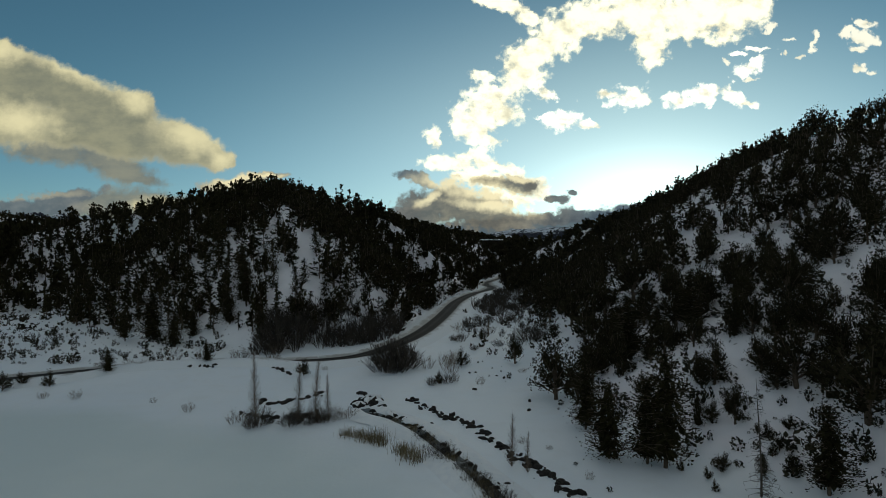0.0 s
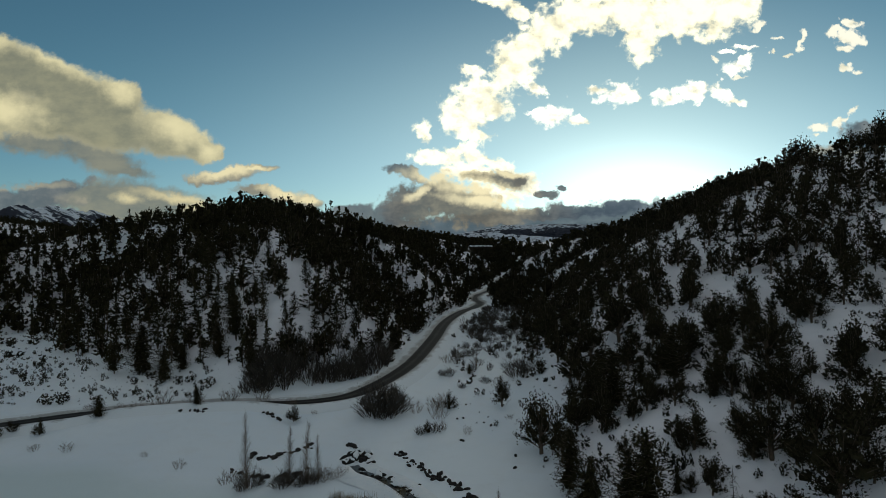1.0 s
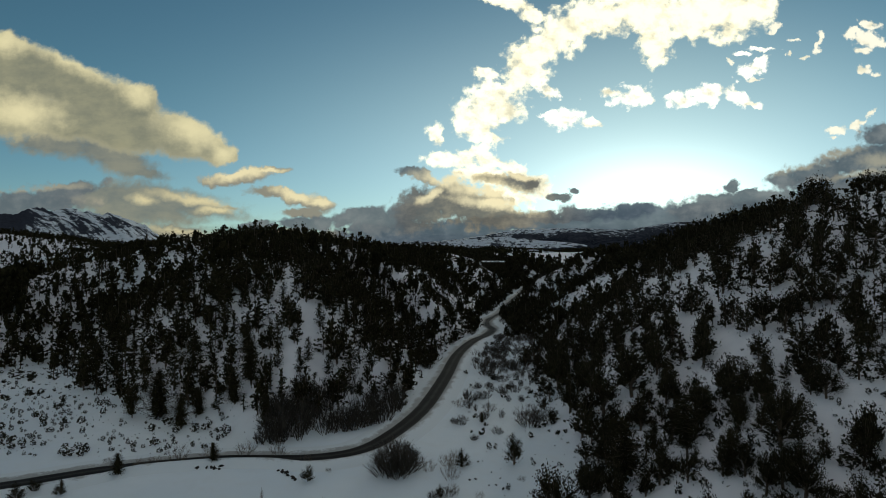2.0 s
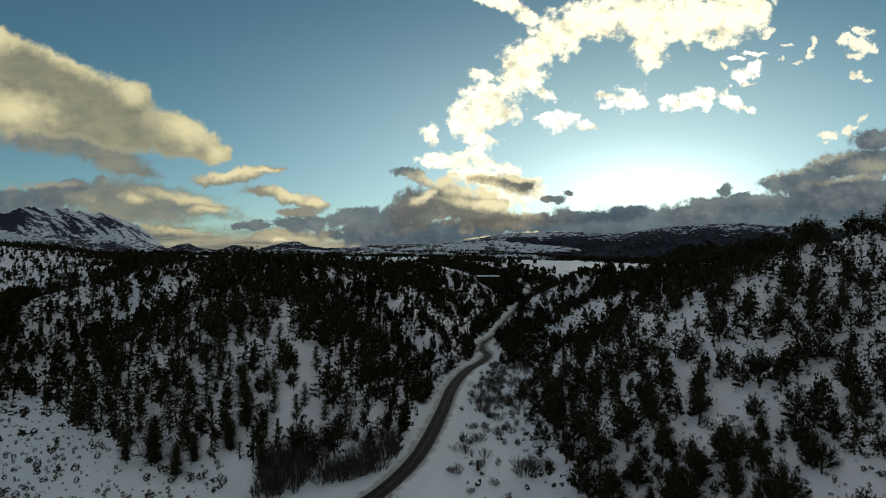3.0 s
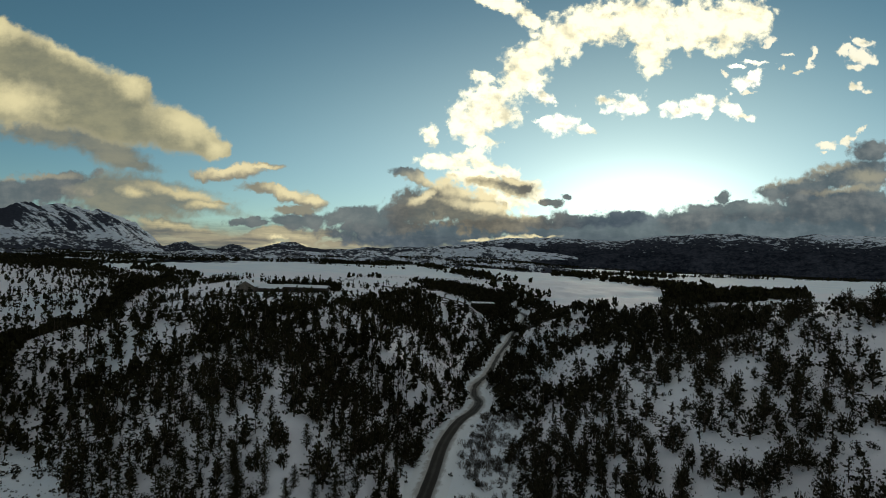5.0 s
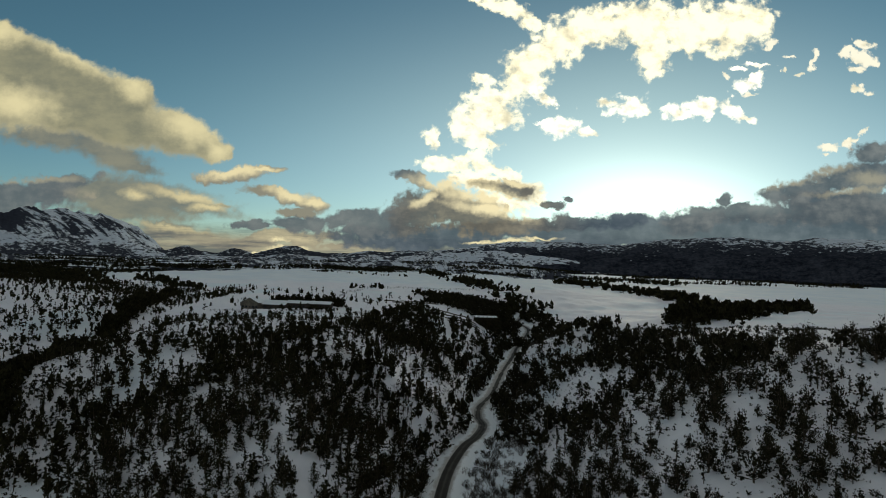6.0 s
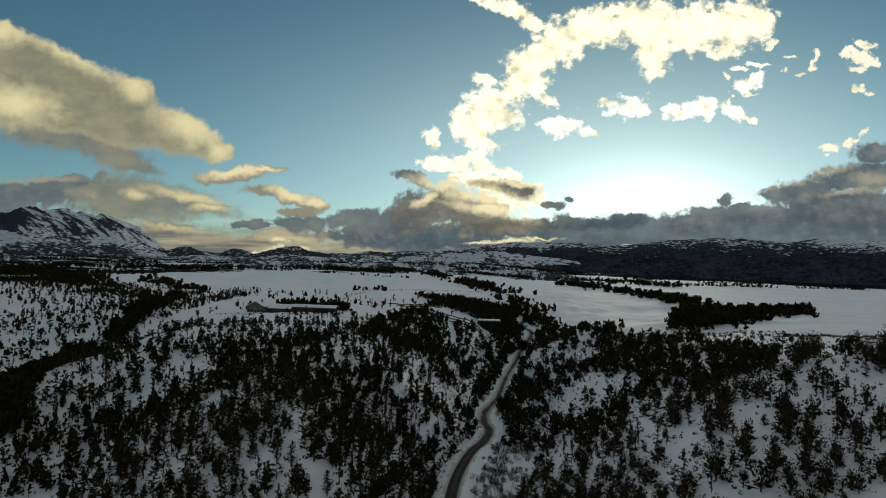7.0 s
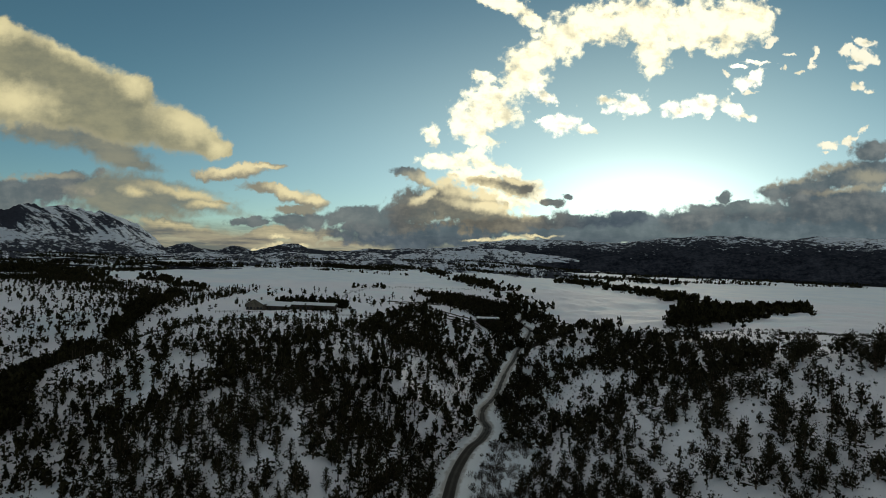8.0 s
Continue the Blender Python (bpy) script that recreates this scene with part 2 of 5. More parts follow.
    col = over(col, N.math("MULTIPLY", N.ramp(small, -0.10, 0.34), 0.95), N.mix(N.ramp(light, -0.7, 0.6), rgb(0.27, 0.25, 0.195), rgb(0.88, 0.76, 0.46)))

    for blobs, wob, bright in ((WHITE_CLOUDS_HIGH, 1.25, rgb(1.5, 1.40, 1.02)), (WHITE_CLOUDS_MID, 1.7, rgb(1.5, 1.46, 1.25)),
                               (WHITE_CLOUDS_EAST, 2.2, rgb(1.1, 1.05, 0.86)), (WHITE_CLOUDS_LOW, 1.25, rgb(1.5, 1.42, 1.08))):
        white = N.math("ADD", layer(blobs, wob, 1.18 if blobs in (WHITE_CLOUDS_HIGH, WHITE_CLOUDS_LOW) else 1.30), N.math("MULTIPLY", streak, 0.45))
        c = N.mix(N.ramp(N.math("ADD", streak, N.math("MULTIPLY", fluff, 0.6)), -0.34, 0.02), rgb(0.84, 0.78, 0.56), bright)
        col = over(col, N.math("MULTIPLY", N.ramp(white, -0.12, 0.34), 0.96), c)

    # thin cloud lying along the horizon
    bands = N.noise(N.vec("MULTIPLY", plane, (1.0, 9.0, 1.0)), 4.0, 6.0, 0.62).outputs["Fac"]
    c = N.mix(N.ramp(bands, 0.42, 0.62), rgb(0.115, 0.127, 0.135), N.mix(N.ramp(u, -0.05, 0.12), rgb(0.40, 0.36, 0.26), rgb(0.100, 0.114, 0.126)))
    col = over(col, N.math("MULTIPLY", N.ramp(N.math("ADD", v, N.math("MULTIPLY", N.math("SUBTRACT", bands, 0.5), 0.06)), 0.052, 0.012), 0.92), c)

    glow_on = N.ramp(N.math("ADD", layer(GREY_LIGHT, 0.9, 1.1), N.math("MULTIPLY", streak, 0.6)), -0.85, 0.6)
    billow = N.math("ADD", N.math("MULTIPLY", streak, 1.0), N.math("MULTIPLY", fluff, 0.55))
    warm = N.ramp(N.vec("DISTANCE", plane, (0.06, 0.10, 0.0)), 0.24, 0.03)
    for blobs, wob in ((GREY_BANK, 0.8), (GREY_CLOUDS_WEST, 1.0), (GREY_CLOUDS_MID, 1.05), (GREY_CLOUDS_EAST, 0.95)):
        grey = N.math("ADD", layer(blobs, wob, 1.30), N.math("MULTIPLY", streak, 0.5))
        core = N.mix(N.ramp(billow, -0.30, 0.34), rgb(0.056, 0.082, 0.112), rgb(0.135, 0.170, 0.205))
        if blobs is GREY_CLOUDS_WEST:
            core = N.mix(N.ramp(billow, -0.30, 0.30), rgb(0.110, 0.137, 0.155), rgb(0.200, 0.222, 0.228))
        if blobs is GREY_CLOUDS_MID:
            core = N.mix(N.math("MULTIPLY", warm, 0.85), core, N.mix(N.ramp(billow, -0.28, 0.28), rgb(0.135, 0.128, 0.108), rgb(0.34, 0.295, 0.20)))
        if blobs is GREY_CLOUDS_EAST:
            core = N.mix(N.ramp(billow, -0.30, 0.30), rgb(0.080, 0.106, 0.128), rgb(0.205, 0.228, 0.235))
        core = N.mix(glow_on, core, N.mix(warm, rgb(0.33, 0.315, 0.25), rgb(0.95, 0.83, 0.52)))
        col = over(col, N.math("MULTIPLY", N.ramp(grey, -0.10, 0.30), 0.96), core)

    # the lit gap between the bank and the mountains
    gap = layer(LIGHT_GAP, 0.9)
    col = over(col, N.math("MULTIPLY", N.ramp(gap, -0.1, 0.7), 0.95), rgb(0.90, 0.80, 0.50))

    bg = N.add("ShaderNodeBackground", {0: col, 1: 1.0})
    N.tree.links.new(bg.outputs[0], out.inputs[0])
    world.cycles.sampling_method = "MANUAL"
    world.cycles.sample_map_resolution = 512


SKY_TINT, HORIZON_TINT = (0.0485, 0.0685, 0.0595), (0.051, 0.066, 0.0655)
make_sky()
sun = new("sun", bpy.data.lights.new("sun", "SUN"))
sun.data.energy, sun.data.angle, sun.data.color = 0.5, radians(14), (1.0, 0.9, 0.74)
sun.matrix_world = look((0, 0, 0), (-math.sin(radians(SUN_AZ)), -math.cos(radians(SUN_AZ)), -math.tan(radians(SUN_EL + 2))))

# ---- materials ----


def material(name):
    m = bpy.data.materials.new(name)
    m.use_nodes = True
    N = Nodes(m.node_tree)
    out = N.add("ShaderNodeOutputMaterial")
    bsdf = N.add("ShaderNodeBsdfPrincipled")
    N.tree.links.new(bsdf.outputs[0], out.inputs[0])
    return m, N, bsdf


def wire(N, bsdf, color=None, rough=None, height=None, strength=0.4, distance=0.05):
    if color is not None:
        N.tree.links.new(color, bsdf.inputs["Base Color"])
    if rough is not None:
        if isinstance(rough, float):
            bsdf.inputs["Roughness"].default_value = rough
        else:
            N.tree.links.new(rough, bsdf.inputs["Roughness"])
    if height is not None:
        b = N.add("ShaderNodeBump", {"Height": height, "Strength": strength, "Distance": distance})
        N.tree.links.new(b.outputs[0], bsdf.inputs["Normal"])


def ground_material():
    """Settled snow with soil and dead grass showing through, and far woods on the distant slopes."""
    m, N, b = material("snow_ground")
    p = N.add("ShaderNodeNewGeometry").outputs["Position"]
    big, mid, fine = N.noise(p, 0.02, 4.0).outputs["Fac"], N.noise(p, 0.35, 5.0).outputs["Fac"], N.noise(p, 2.5, 4.0).outputs["Fac"]
    snow = N.mix(N.ramp(big, 0.35, 0.65), rgb(0.77, 0.825, 0.875), rgb(0.85, 0.88, 0.90))
    snow = N.mix(N.math("MULTIPLY", N.ramp(mid, 0.45, 0.75), 0.35), snow, rgb(0.76, 0.78, 0.785))
    ice = N.add("ShaderNodeAttribute", attribute_name="ice").outputs["Fac"]
    snow = N.mix(N.math("MULTIPLY", ice, 0.8), snow, N.mix(N.ramp(big, 0.4, 0.6), rgb(0.64, 0.72, 0.715), rgb(0.72, 0.785, 0.77)))
    bare = N.add("ShaderNodeAttribute", attribute_name="bare").outputs["Fac"]
    soil = N.mix(fine, rgb(0.045, 0.035, 0.024), rgb(0.13, 0.105, 0.07))
    spots = N.ramp(N.math("ADD", N.noise(p, 0.9, 5.0, 0.62).outputs["Fac"], N.math("MULTIPLY", bare, 0.05)), 0.70, 0.76)
    # snow on the slopes gets the violet tone of its shade in the colour
    snow = N.mix(N.math("MULTIPLY", N.math("MINIMUM", N.math("MULTIPLY", bare, 3.0), 1.0), 0.7), snow, N.mix(N.ramp(mid, 0.3, 0.7), rgb(0.93, 0.875, 0.90), rgb(0.87, 0.82, 0.85)))
    col = N.mix(N.math("MULTIPLY", spots, N.math("MINIMUM", N.math("MULTIPLY", bare, 3.0), 1.0)), snow, soil)
    woods = N.add("ShaderNodeAttribute", attribute_name="woods").outputs["Fac"]
    far = N.math("ADD", N.math("MULTIPLY", N.noise(p, 0.006, 6.0, 0.66).outputs["Fac"], 0.7), N.math("MULTIPLY", N.noise(p, 0.05, 4.0, 0.6).outputs["Fac"], 0.3))
    cover = N.ramp(N.math("ADD", far, N.math("MULTIPLY", N.math("SUBTRACT", woods, 0.5), 0.5)), 0.475, 0.525)
    cover = N.math("MULTIPLY", cover, N.ramp(woods, 0.0, 0.1))
    col = N.mix(cover, col, N.mix(fine, rgb(0.008, 0.009, 0.012), rgb(0.028, 0.030, 0.036)))
    N.tree.links.new(N.math("MULTIPLY", N.math("SUBTRACT", 1.0, cover), 0.28), b.inputs["Specular IOR Level"])
    h = N.math("ADD", N.math("MULTIPLY", mid, 1.0), N.math("MULTIPLY", fine, 0.35))
    wire(N, b, col, 0.7, h, 0.35, 0.18)
    return m


def mottled(name, c1, c2, scale, rough=0.8, bump=0.3, dist=0.03, island=False, detail=5.0):
    """A surface between two colours, in grain and in larger stains."""
    m, N, b = material(name)
    p = N.add("ShaderNodeNewGeometry").outputs["Position"]
    a = N.noise(p, scale, detail, 0.6).outputs["Fac"]
    w = N.noise(p, scale * 0.13, 3.0).outputs["Fac"]
    f = N.math("ADD", N.math("MULTIPLY", a, 0.6), N.math("MULTIPLY", w, 0.4))
    if island:
        r = N.add("ShaderNodeNewGeometry").outputs["Random Per Island"]
        f = N.math("ADD", N.math("MULTIPLY", f, 0.5), N.math("MULTIPLY", r, 0.5))
    wire(N, b, N.mix(N.ramp(f, 0.3, 0.7), rgb(*c1), rgb(*c2)), rough, a, bump, dist)
    b.inputs["Specular IOR Level"].default_value = 0.15
    return m


def foliage(name, c1, c2):
    """Needles: every tuft and every tree a little different."""
    m, N, b = material(name)
    r = N.add("ShaderNodeNewGeometry").outputs["Random Per Island"]
    o = N.add("ShaderNodeObjectInfo").outputs["Random"]
    p = N.add("ShaderNodeNewGeometry").outputs["Position"]
    w = N.noise(p, 0.12, 3.0).outputs["Fac"]
    f = N.math("ADD", N.math("ADD", N.math("MULTIPLY", r, 0.45), N.math("MULTIPLY", o, 0.2)), N.math("MULTIPLY", w, 0.5))
    wire(N, b, N.mix(N.ramp(f, 0.2, 0.95), rgb(*c1), rgb(*c2)), 0.8)
    b.inputs["Specular IOR Level"].default_value = 0.02
    return m


SNOW_GROUND = ground_material()


def road_material():
    """Asphalt with darker wheel tracks, and slush left between them and at the edges."""
    m, N, b = material("wet_asphalt")
    p = N.add("ShaderNodeNewGeometry").outputs["Position"]
    across = N.add("ShaderNodeAttribute", attribute_name="across").outputs["Fac"]
    grain, stain = N.noise(p, 3.0, 5.0).outputs["Fac"], N.noise(p, 0.25, 4.0).outputs["Fac"]
    side = N.math("ABSOLUTE", across)
    track = N.math("ABSOLUTE", N.math("SUBTRACT", side, 0.42))
    f = N.math("ADD", N.math("ADD", N.math("MULTIPLY", track, 1.5), N.math("MULTIPLY", N.math("SUBTRACT", grain, 0.5), 0.5)), N.math("MULTIPLY", N.math("SUBTRACT", stain, 0.5), 0.9))
    col = N.mix(N.ramp(f, 0.1, 0.75), rgb(0.014, 0.013, 0.012), rgb(0.048, 0.045, 0.042))
    edge = N.ramp(N.math("ADD", side, N.math("ADD", N.math("MULTIPLY", N.math("SUBTRACT", stain, 0.5), 0.5), N.math("MULTIPLY", N.math("SUBTRACT", grain, 0.5), 0.35))), 0.76, 1.0)
    packed = N.ramp(N.add("ShaderNodeSeparateXYZ", {0: p}).outputs[1], 230.0, 330.0)
    edge = N.math("MAXIMUM", edge, N.math("MULTIPLY", packed, N.ramp(N.math("ADD", side, N.math("MULTIPLY", N.math("SUBTRACT", stain, 0.5), 1.2)), 0.30, 0.62)))
    col = N.mix(edge, col, rgb(0.36, 0.35, 0.335))
    wire(N, b, col, 0.75, grain, 0.3, 0.02)
    b.inputs["Specular IOR Level"].default_value = 0.12
    return m


ASPHALT = road_material()


def bank_material():
    """Ploughed snow: dirty by the road, clean outside."""
    m, N, b = material("ploughed_snow")
    p = N.add("ShaderNodeNewGeometry").outputs["Position"]
    out = N.math("ABSOLUTE", N.add("ShaderNodeAttribute", attribute_name="across").outputs["Fac"])
    grain, stain = N.noise(p, 2.2, 5.0, 0.62).outputs["Fac"], N.noise(p, 0.3, 4.0).outputs["Fac"]
    f = N.math("ADD", out, N.math("ADD", N.math("MULTIPLY", N.math("SUBTRACT", stain, 0.5), 0.5), N.math("MULTIPLY", N.math("SUBTRACT", grain, 0.5), 0.35)))
    col = N.mix(N.ramp(f, 0.30, 0.50), rgb(0.40, 0.39, 0.375), rgb(0.78, 0.81, 0.83))
    wire(N, b, col, 0.75, grain, 0.5, 0.08)
    b.inputs["Specular IOR Level"].default_value = 0.12
    return m


SLUSH = bank_material()
SNOW = mottled("clean_snow", (0.74, 0.77, 0.80), (0.85, 0.86, 0.86), 1.2, 0.75, 0.4, 0.06)
NEEDLES = foliage("pine_needles", (0.012, 0.011, 0.006), (0.050, 0.044, 0.020))
JUNIPER = foliage("juniper_needles", (0.013, 0.012, 0.007), (0.053, 0.046, 0.025))
BARK = mottled("bark", (0.050, 0.037, 0.026), (0.15, 0.112, 0.082), 6.0, 0.9, 0.6, 0.03)
TWIGS = mottled("bare_twigs", (0.034, 0.029, 0.024), (0.10, 0.084, 0.068), 3.0, 0.85, 0.2, 0.02, True)
PALE_TWIGS = mottled("pale_twigs", (0.085, 0.062, 0.045), (0.21, 0.165, 0.125), 3.0, 0.85, 0.2, 0.02, True)
SAGE = foliage("sagebrush", (0.016, 0.017, 0.013), (0.070, 0.062, 0.042))
REED = mottled("dry_reed", (0.11, 0.088, 0.048), (0.26, 0.205, 0.115), 5.0, 0.85, 0.2, 0.02, True)
ROCK = mottled("dark_rock", (0.012, 0.011, 0.011), (0.050, 0.044, 0.038), 2.2, 0.8, 0.6, 0.06)


def creek_material():
    """Dark water and mud, with rags of snow on them."""
    m, N, b = material("creek_bed")
    p = N.add("ShaderNodeNewGeometry").outputs["Position"]
    a, w = N.noise(p, 1.6, 5.0).outputs["Fac"], N.noise(p, 0.7, 5.0, 0.65).outputs["Fac"]
    col = N.mix(a, rgb(0.012, 0.012, 0.011), rgb(0.060, 0.048, 0.034))
    snow = N.ramp(w, 0.60, 0.66)
    wire(N, b, N.mix(snow, col, rgb(0.74, 0.77, 0.79)), N.math("ADD", N.math("MULTIPLY", snow, 0.4), 0.35), a, 0.6, 0.08)
    return m


CREEK = creek_material()
TIMBER = mottled("brown_timber", (0.075, 0.048, 0.028), (0.16, 0.105, 0.065), 2.5, 0.75)
DARK_TIMBER = mottled("dark_timber", (0.030, 0.024, 0.020), (0.07, 0.055, 0.042), 2.5, 0.75)
STONEWALL = mottled("field_stone", (0.07, 0.06, 0.048), (0.20, 0.17, 0.135), 1.8, 0.85, 0.6, 0.06)


def glass_material():
    m, N, b = material("window_glass")
    b.inputs["Base Color"].default_value = rgb(0.02, 0.025, 0.03)
    b.inputs["Roughness"].default_value = 0.08
    return m


GLASS = glass_material()

# ---- the lie of the land ----
FLOOR_OUTLINE = [
    (32, -400), (28, 0), (35, 50), (14, 83), (23, 105), (20, 137), (27, 201), (40, 238), (44, 300), (55, 350), (41, 397), (72, 462), (87, 532), (95, 637),
    (87, 652), (67, 532), (55, 460), (35, 400), (25, 350), (22, 300), (15, 265), (19, 220), (-1, 207), (-6, 144), (-35, 118), (-84, 146), (-122, 172),
    (-131, 185), (-227, 156), (-330, 150), (-900, 140), (-900, -400),
]
FLOOR_Y = (-2000, 60, 105, 140, 212, 330, 460, 600, 760, 3000)
FLOOR_Z = (0, 0.4, 3, 4.5, 7, 11.5, 17, 30, 44, 44)
PLATEAU = 45.2
# rises and dips of the high ground: height, centre, spread
SWELLS = [
    (27.2, 75.5, 188, 93, 68), (7.4, -116, 276, 41, 76), (-31.2, -343, 253, 97, 75), (23.2, 349, 135, 106, 182),
    (27.1, 83, 346, 60, 115), (-5.3, 228, 595, 34, 29), (14.6, -370, 448, 45, 101), (-9, 120, 800, 60, 110),
]
GULLY = [(-190, 345), (-205, 288), (-245, 195)]
ROAD = [
    (-420, 52), (-300, 62), (-200, 74), (-140, 84), (-105, 92), (-80, 99.5), (-64, 107), (-45, 112), (-28, 112.8), (-17.5, 117), (-11, 128), (-5.2, 146), (0, 176),
    (5, 211), (12, 237), (18.2, 250), (22.2, 265), (20.8, 278), (23.3, 296), (32.3, 323), (43, 371), (54, 412), (64, 453), (84, 523), (79, 555), (88, 590), (100, 660), (90, 760),
]
_lattice = np.random.RandomState(7).rand(256, 256)


def value_noise(x, y):
    xi, yi = np.floor(x).astype(int), np.floor(y).astype(int)
    fx, fy = x - xi, y - yi
    fx, fy = fx * fx * (3 - 2 * fx), fy * fy * (3 - 2 * fy)
    g = lambda a, b: _lattice[a % 256, b % 256]
    return (g(xi, yi) * (1 - fx) + g(xi + 1, yi) * fx) * (1 - fy) + (g(xi, yi + 1) * (1 - fx) + g(xi + 1, yi + 1) * fx) * fy - 0.5


def fbm(x, y, size, octaves=4, gain=0.5):
    total, amp = 0.0, 1.0
    for i in range(octaves):
        total = total + amp * value_noise(x / size + 17.3 * i, y / size + 5.1 * i)
        size, amp = size / 2.03, amp * gain
    return total


def smooth(t):
    t = np.clip(t, 0, 1)
    return t * t * (3 - 2 * t)


def to_segment(x, y, a, b):
    dx, dy = b[0] - a[0], b[1] - a[1]
    t = np.clip(((x - a[0]) * dx + (y - a[1]) * dy) / (dx * dx + dy * dy), 0, 1)
    return np.hypot(x - a[0] - t * dx, y - a[1] - t * dy), t


def to_line(x, y, line):
    d = np.full(np.shape(x), 1e9)
    for a, b in zip(line, line[1:]):
        d = np.minimum(d, to_segment(x, y, a, b)[0])
    return d


def off_floor(x, y):
    """Distance from the valley floor, nought on it."""
    d, inside = np.full(np.shape(x), 1e9), np.zeros(np.shape(x), bool)
    for a, b in zip(FLOOR_OUTLINE, FLOOR_OUTLINE[1:] + FLOOR_OUTLINE[:1]):
        d = np.minimum(d, to_segment(x, y, a, b)[0])
        if a[1] != b[1]:
            inside ^= ((a[1] > y) != (b[1] > y)) & (x < (b[0] - a[0]) * (y - a[1]) / (b[1] - a[1]) + a[0])
    return np.where(inside, 0, d)


def smooth_line(points, step):
    """A curve through the points, in even steps."""
    p = np.array(points, float)
    out = []
    for i in range(len(p) - 1):
        a, b, c, d = p[max(i - 1, 0)], p[i], p[i + 1], p[min(i + 2, len(p) - 1)]
        for t in np.linspace(0, 1, max(2, int(np.linalg.norm(c - b) / step)), endpoint=False):
            out.append(0.5 * ((2 * b) + (c - a) * t + (2 * a - 5 * b + 4 * c - d) * t * t + (3 * b - a - 3 * c + d) * t ** 3))
    return np.array(out + [p[-1]])


ROAD_LINE = smooth_line(ROAD, 1.5)
ROAD_COARSE = [tuple(q) for q in smooth_line(ROAD, 9.0)]


def road_height(y):
    return np.interp(y, FLOOR_Y, FLOOR_Z) + 0.35


def open_land(x, y):
    """Height of the ground before the road is laid in it."""
    x, y = np.asarray(x, float), np.asarray(y, float)
    floor = np.interp(y, FLOOR_Y, FLOOR_Z)
    top = PLATEAU + sum(a * np.exp(-0.5 * (((x - cx) / sx) ** 2 + ((y - cy) / sy) ** 2)) for a, cx, cy, sx, sy in SWELLS)
    d = off_floor(x, y)
    right = 1 / (1 + np.exp(-(x - np.interp(y, (0, 110, 200, 330, 460, 600), (0, -5, 5, 33, 66, 90))) / 12))
    width, power = 117.7 + 60 * right, 2.15 - 0.39 * right
    rise = (1 - (1 - np.clip(d / width, 0, 1)) ** power) * (1 - np.exp(-d / 7))
    h = floor + np.maximum(top - floor, 0) * rise
    h = h - 13 * np.exp(-0.5 * (to_line(x, y, GULLY) / 26.2) ** 2) * np.clip(d / 40, 0, 1)
    slope = smooth(d / 25)
    r = np.hypot(x, y)
    h = h + slope * (2.6 * fbm(x, y, 34, 4) + 1.4 * fbm(x + 300, y * 0.6, 11, 3)) + 0.25 * fbm(x, y, 9, 3)
    h = h + smooth((r - 700) / 900) * 9 * fbm(x, y + 900, 420, 4)
    # high ground all round, outside the part ahead
    az = np.degrees(np.arctan2(x, y))
    t = np.clip((r - 2300) / 2350, 0, 1)
    aside = smooth((np.abs(az) - 49) / 9)
    h = h + aside * (170 * t ** 1.5 + 120 * fbm(x, y, 620, 5) * smooth(t))
    return h


def drift(x, y):
    """Height of the long drift beside the road."""
    below = y < np.interp(x, [q[0] for q in ROAD[:9]], [q[1] for q in ROAD[:9]])
    return 1.05 * below * smooth((x + 66) / 10) * smooth((-24 - x) / 10)


def land(x, y):
    """Height of the ground."""
    x, y = np.asarray(x, float), np.asarray(y, float)
    h = open_land(x, y)
    d = to_line(x, y, ROAD_COARSE)
    k = 1 - smooth((d - 5.5) / 9)
    h = h * (1 - k) + (road_height(y) - 0.30) * k
    # drifted snow on the valley side of the road
    return h + drift(x, y) * smooth((d - 2.8) / 1.6) * (1 - smooth((d - 5) / 15))


def land_at(x, y):
    return float(land(np.array([x]), np.array([y]))[0])


def part(name, mesh, mat, parent=None, label=""):
    """Links a mesh, or a bmesh, as one object."""
    if isinstance(mesh, bmesh.types.BMesh):
        data = bpy.data.meshes.new(name)
        mesh.to_mesh(data)
        mesh.free()
    else:
        data = mesh
    if mat and not data.materials:
        data.materials.append(mat)
    ob = new(name, data)
    if parent:
        ob.parent = parent
    return tagged(ob, label)


def mesh_from(name, verts, faces, mat, shade=False):
    """A mesh from arrays of corners and of equal-sided faces."""
    me = bpy.data.meshes.new(name)
    verts, faces = np.asarray(verts, np.float32), np.asarray(faces, np.int32)
    me.vertices.add(len(verts))
    me.vertices.foreach_set("co", verts.ravel())
    n = faces.shape[1]
    me.loops.add(faces.size)
    me.loops.foreach_set("vertex_index", faces.ravel())
    me.polygons.add(len(faces))
    me.polygons.foreach_set("loop_start", np.arange(0, faces.size, n, dtype=np.int32))
    me.polygons.foreach_set("use_smooth", np.full(len(faces), shade))
    me.update(calc_edges=True)
    me.materials.append(mat)
    return me


def graded(fine_lo, fine_hi, step, lo, hi, grow):
    mid = list(np.arange(fine_lo, fine_hi + step / 2, step))
    down, s = [mid[0]], step
    while down[-1] > lo:
        s = min(s * grow, 90)
        down.append(down[-1] - s)
    up, s = [mid[-1]], step
    while up[-1] < hi:
        s = min(s * grow, 60)
        up.append(up[-1] + s)
    return np.array(down[:0:-1] + mid + up[1:])


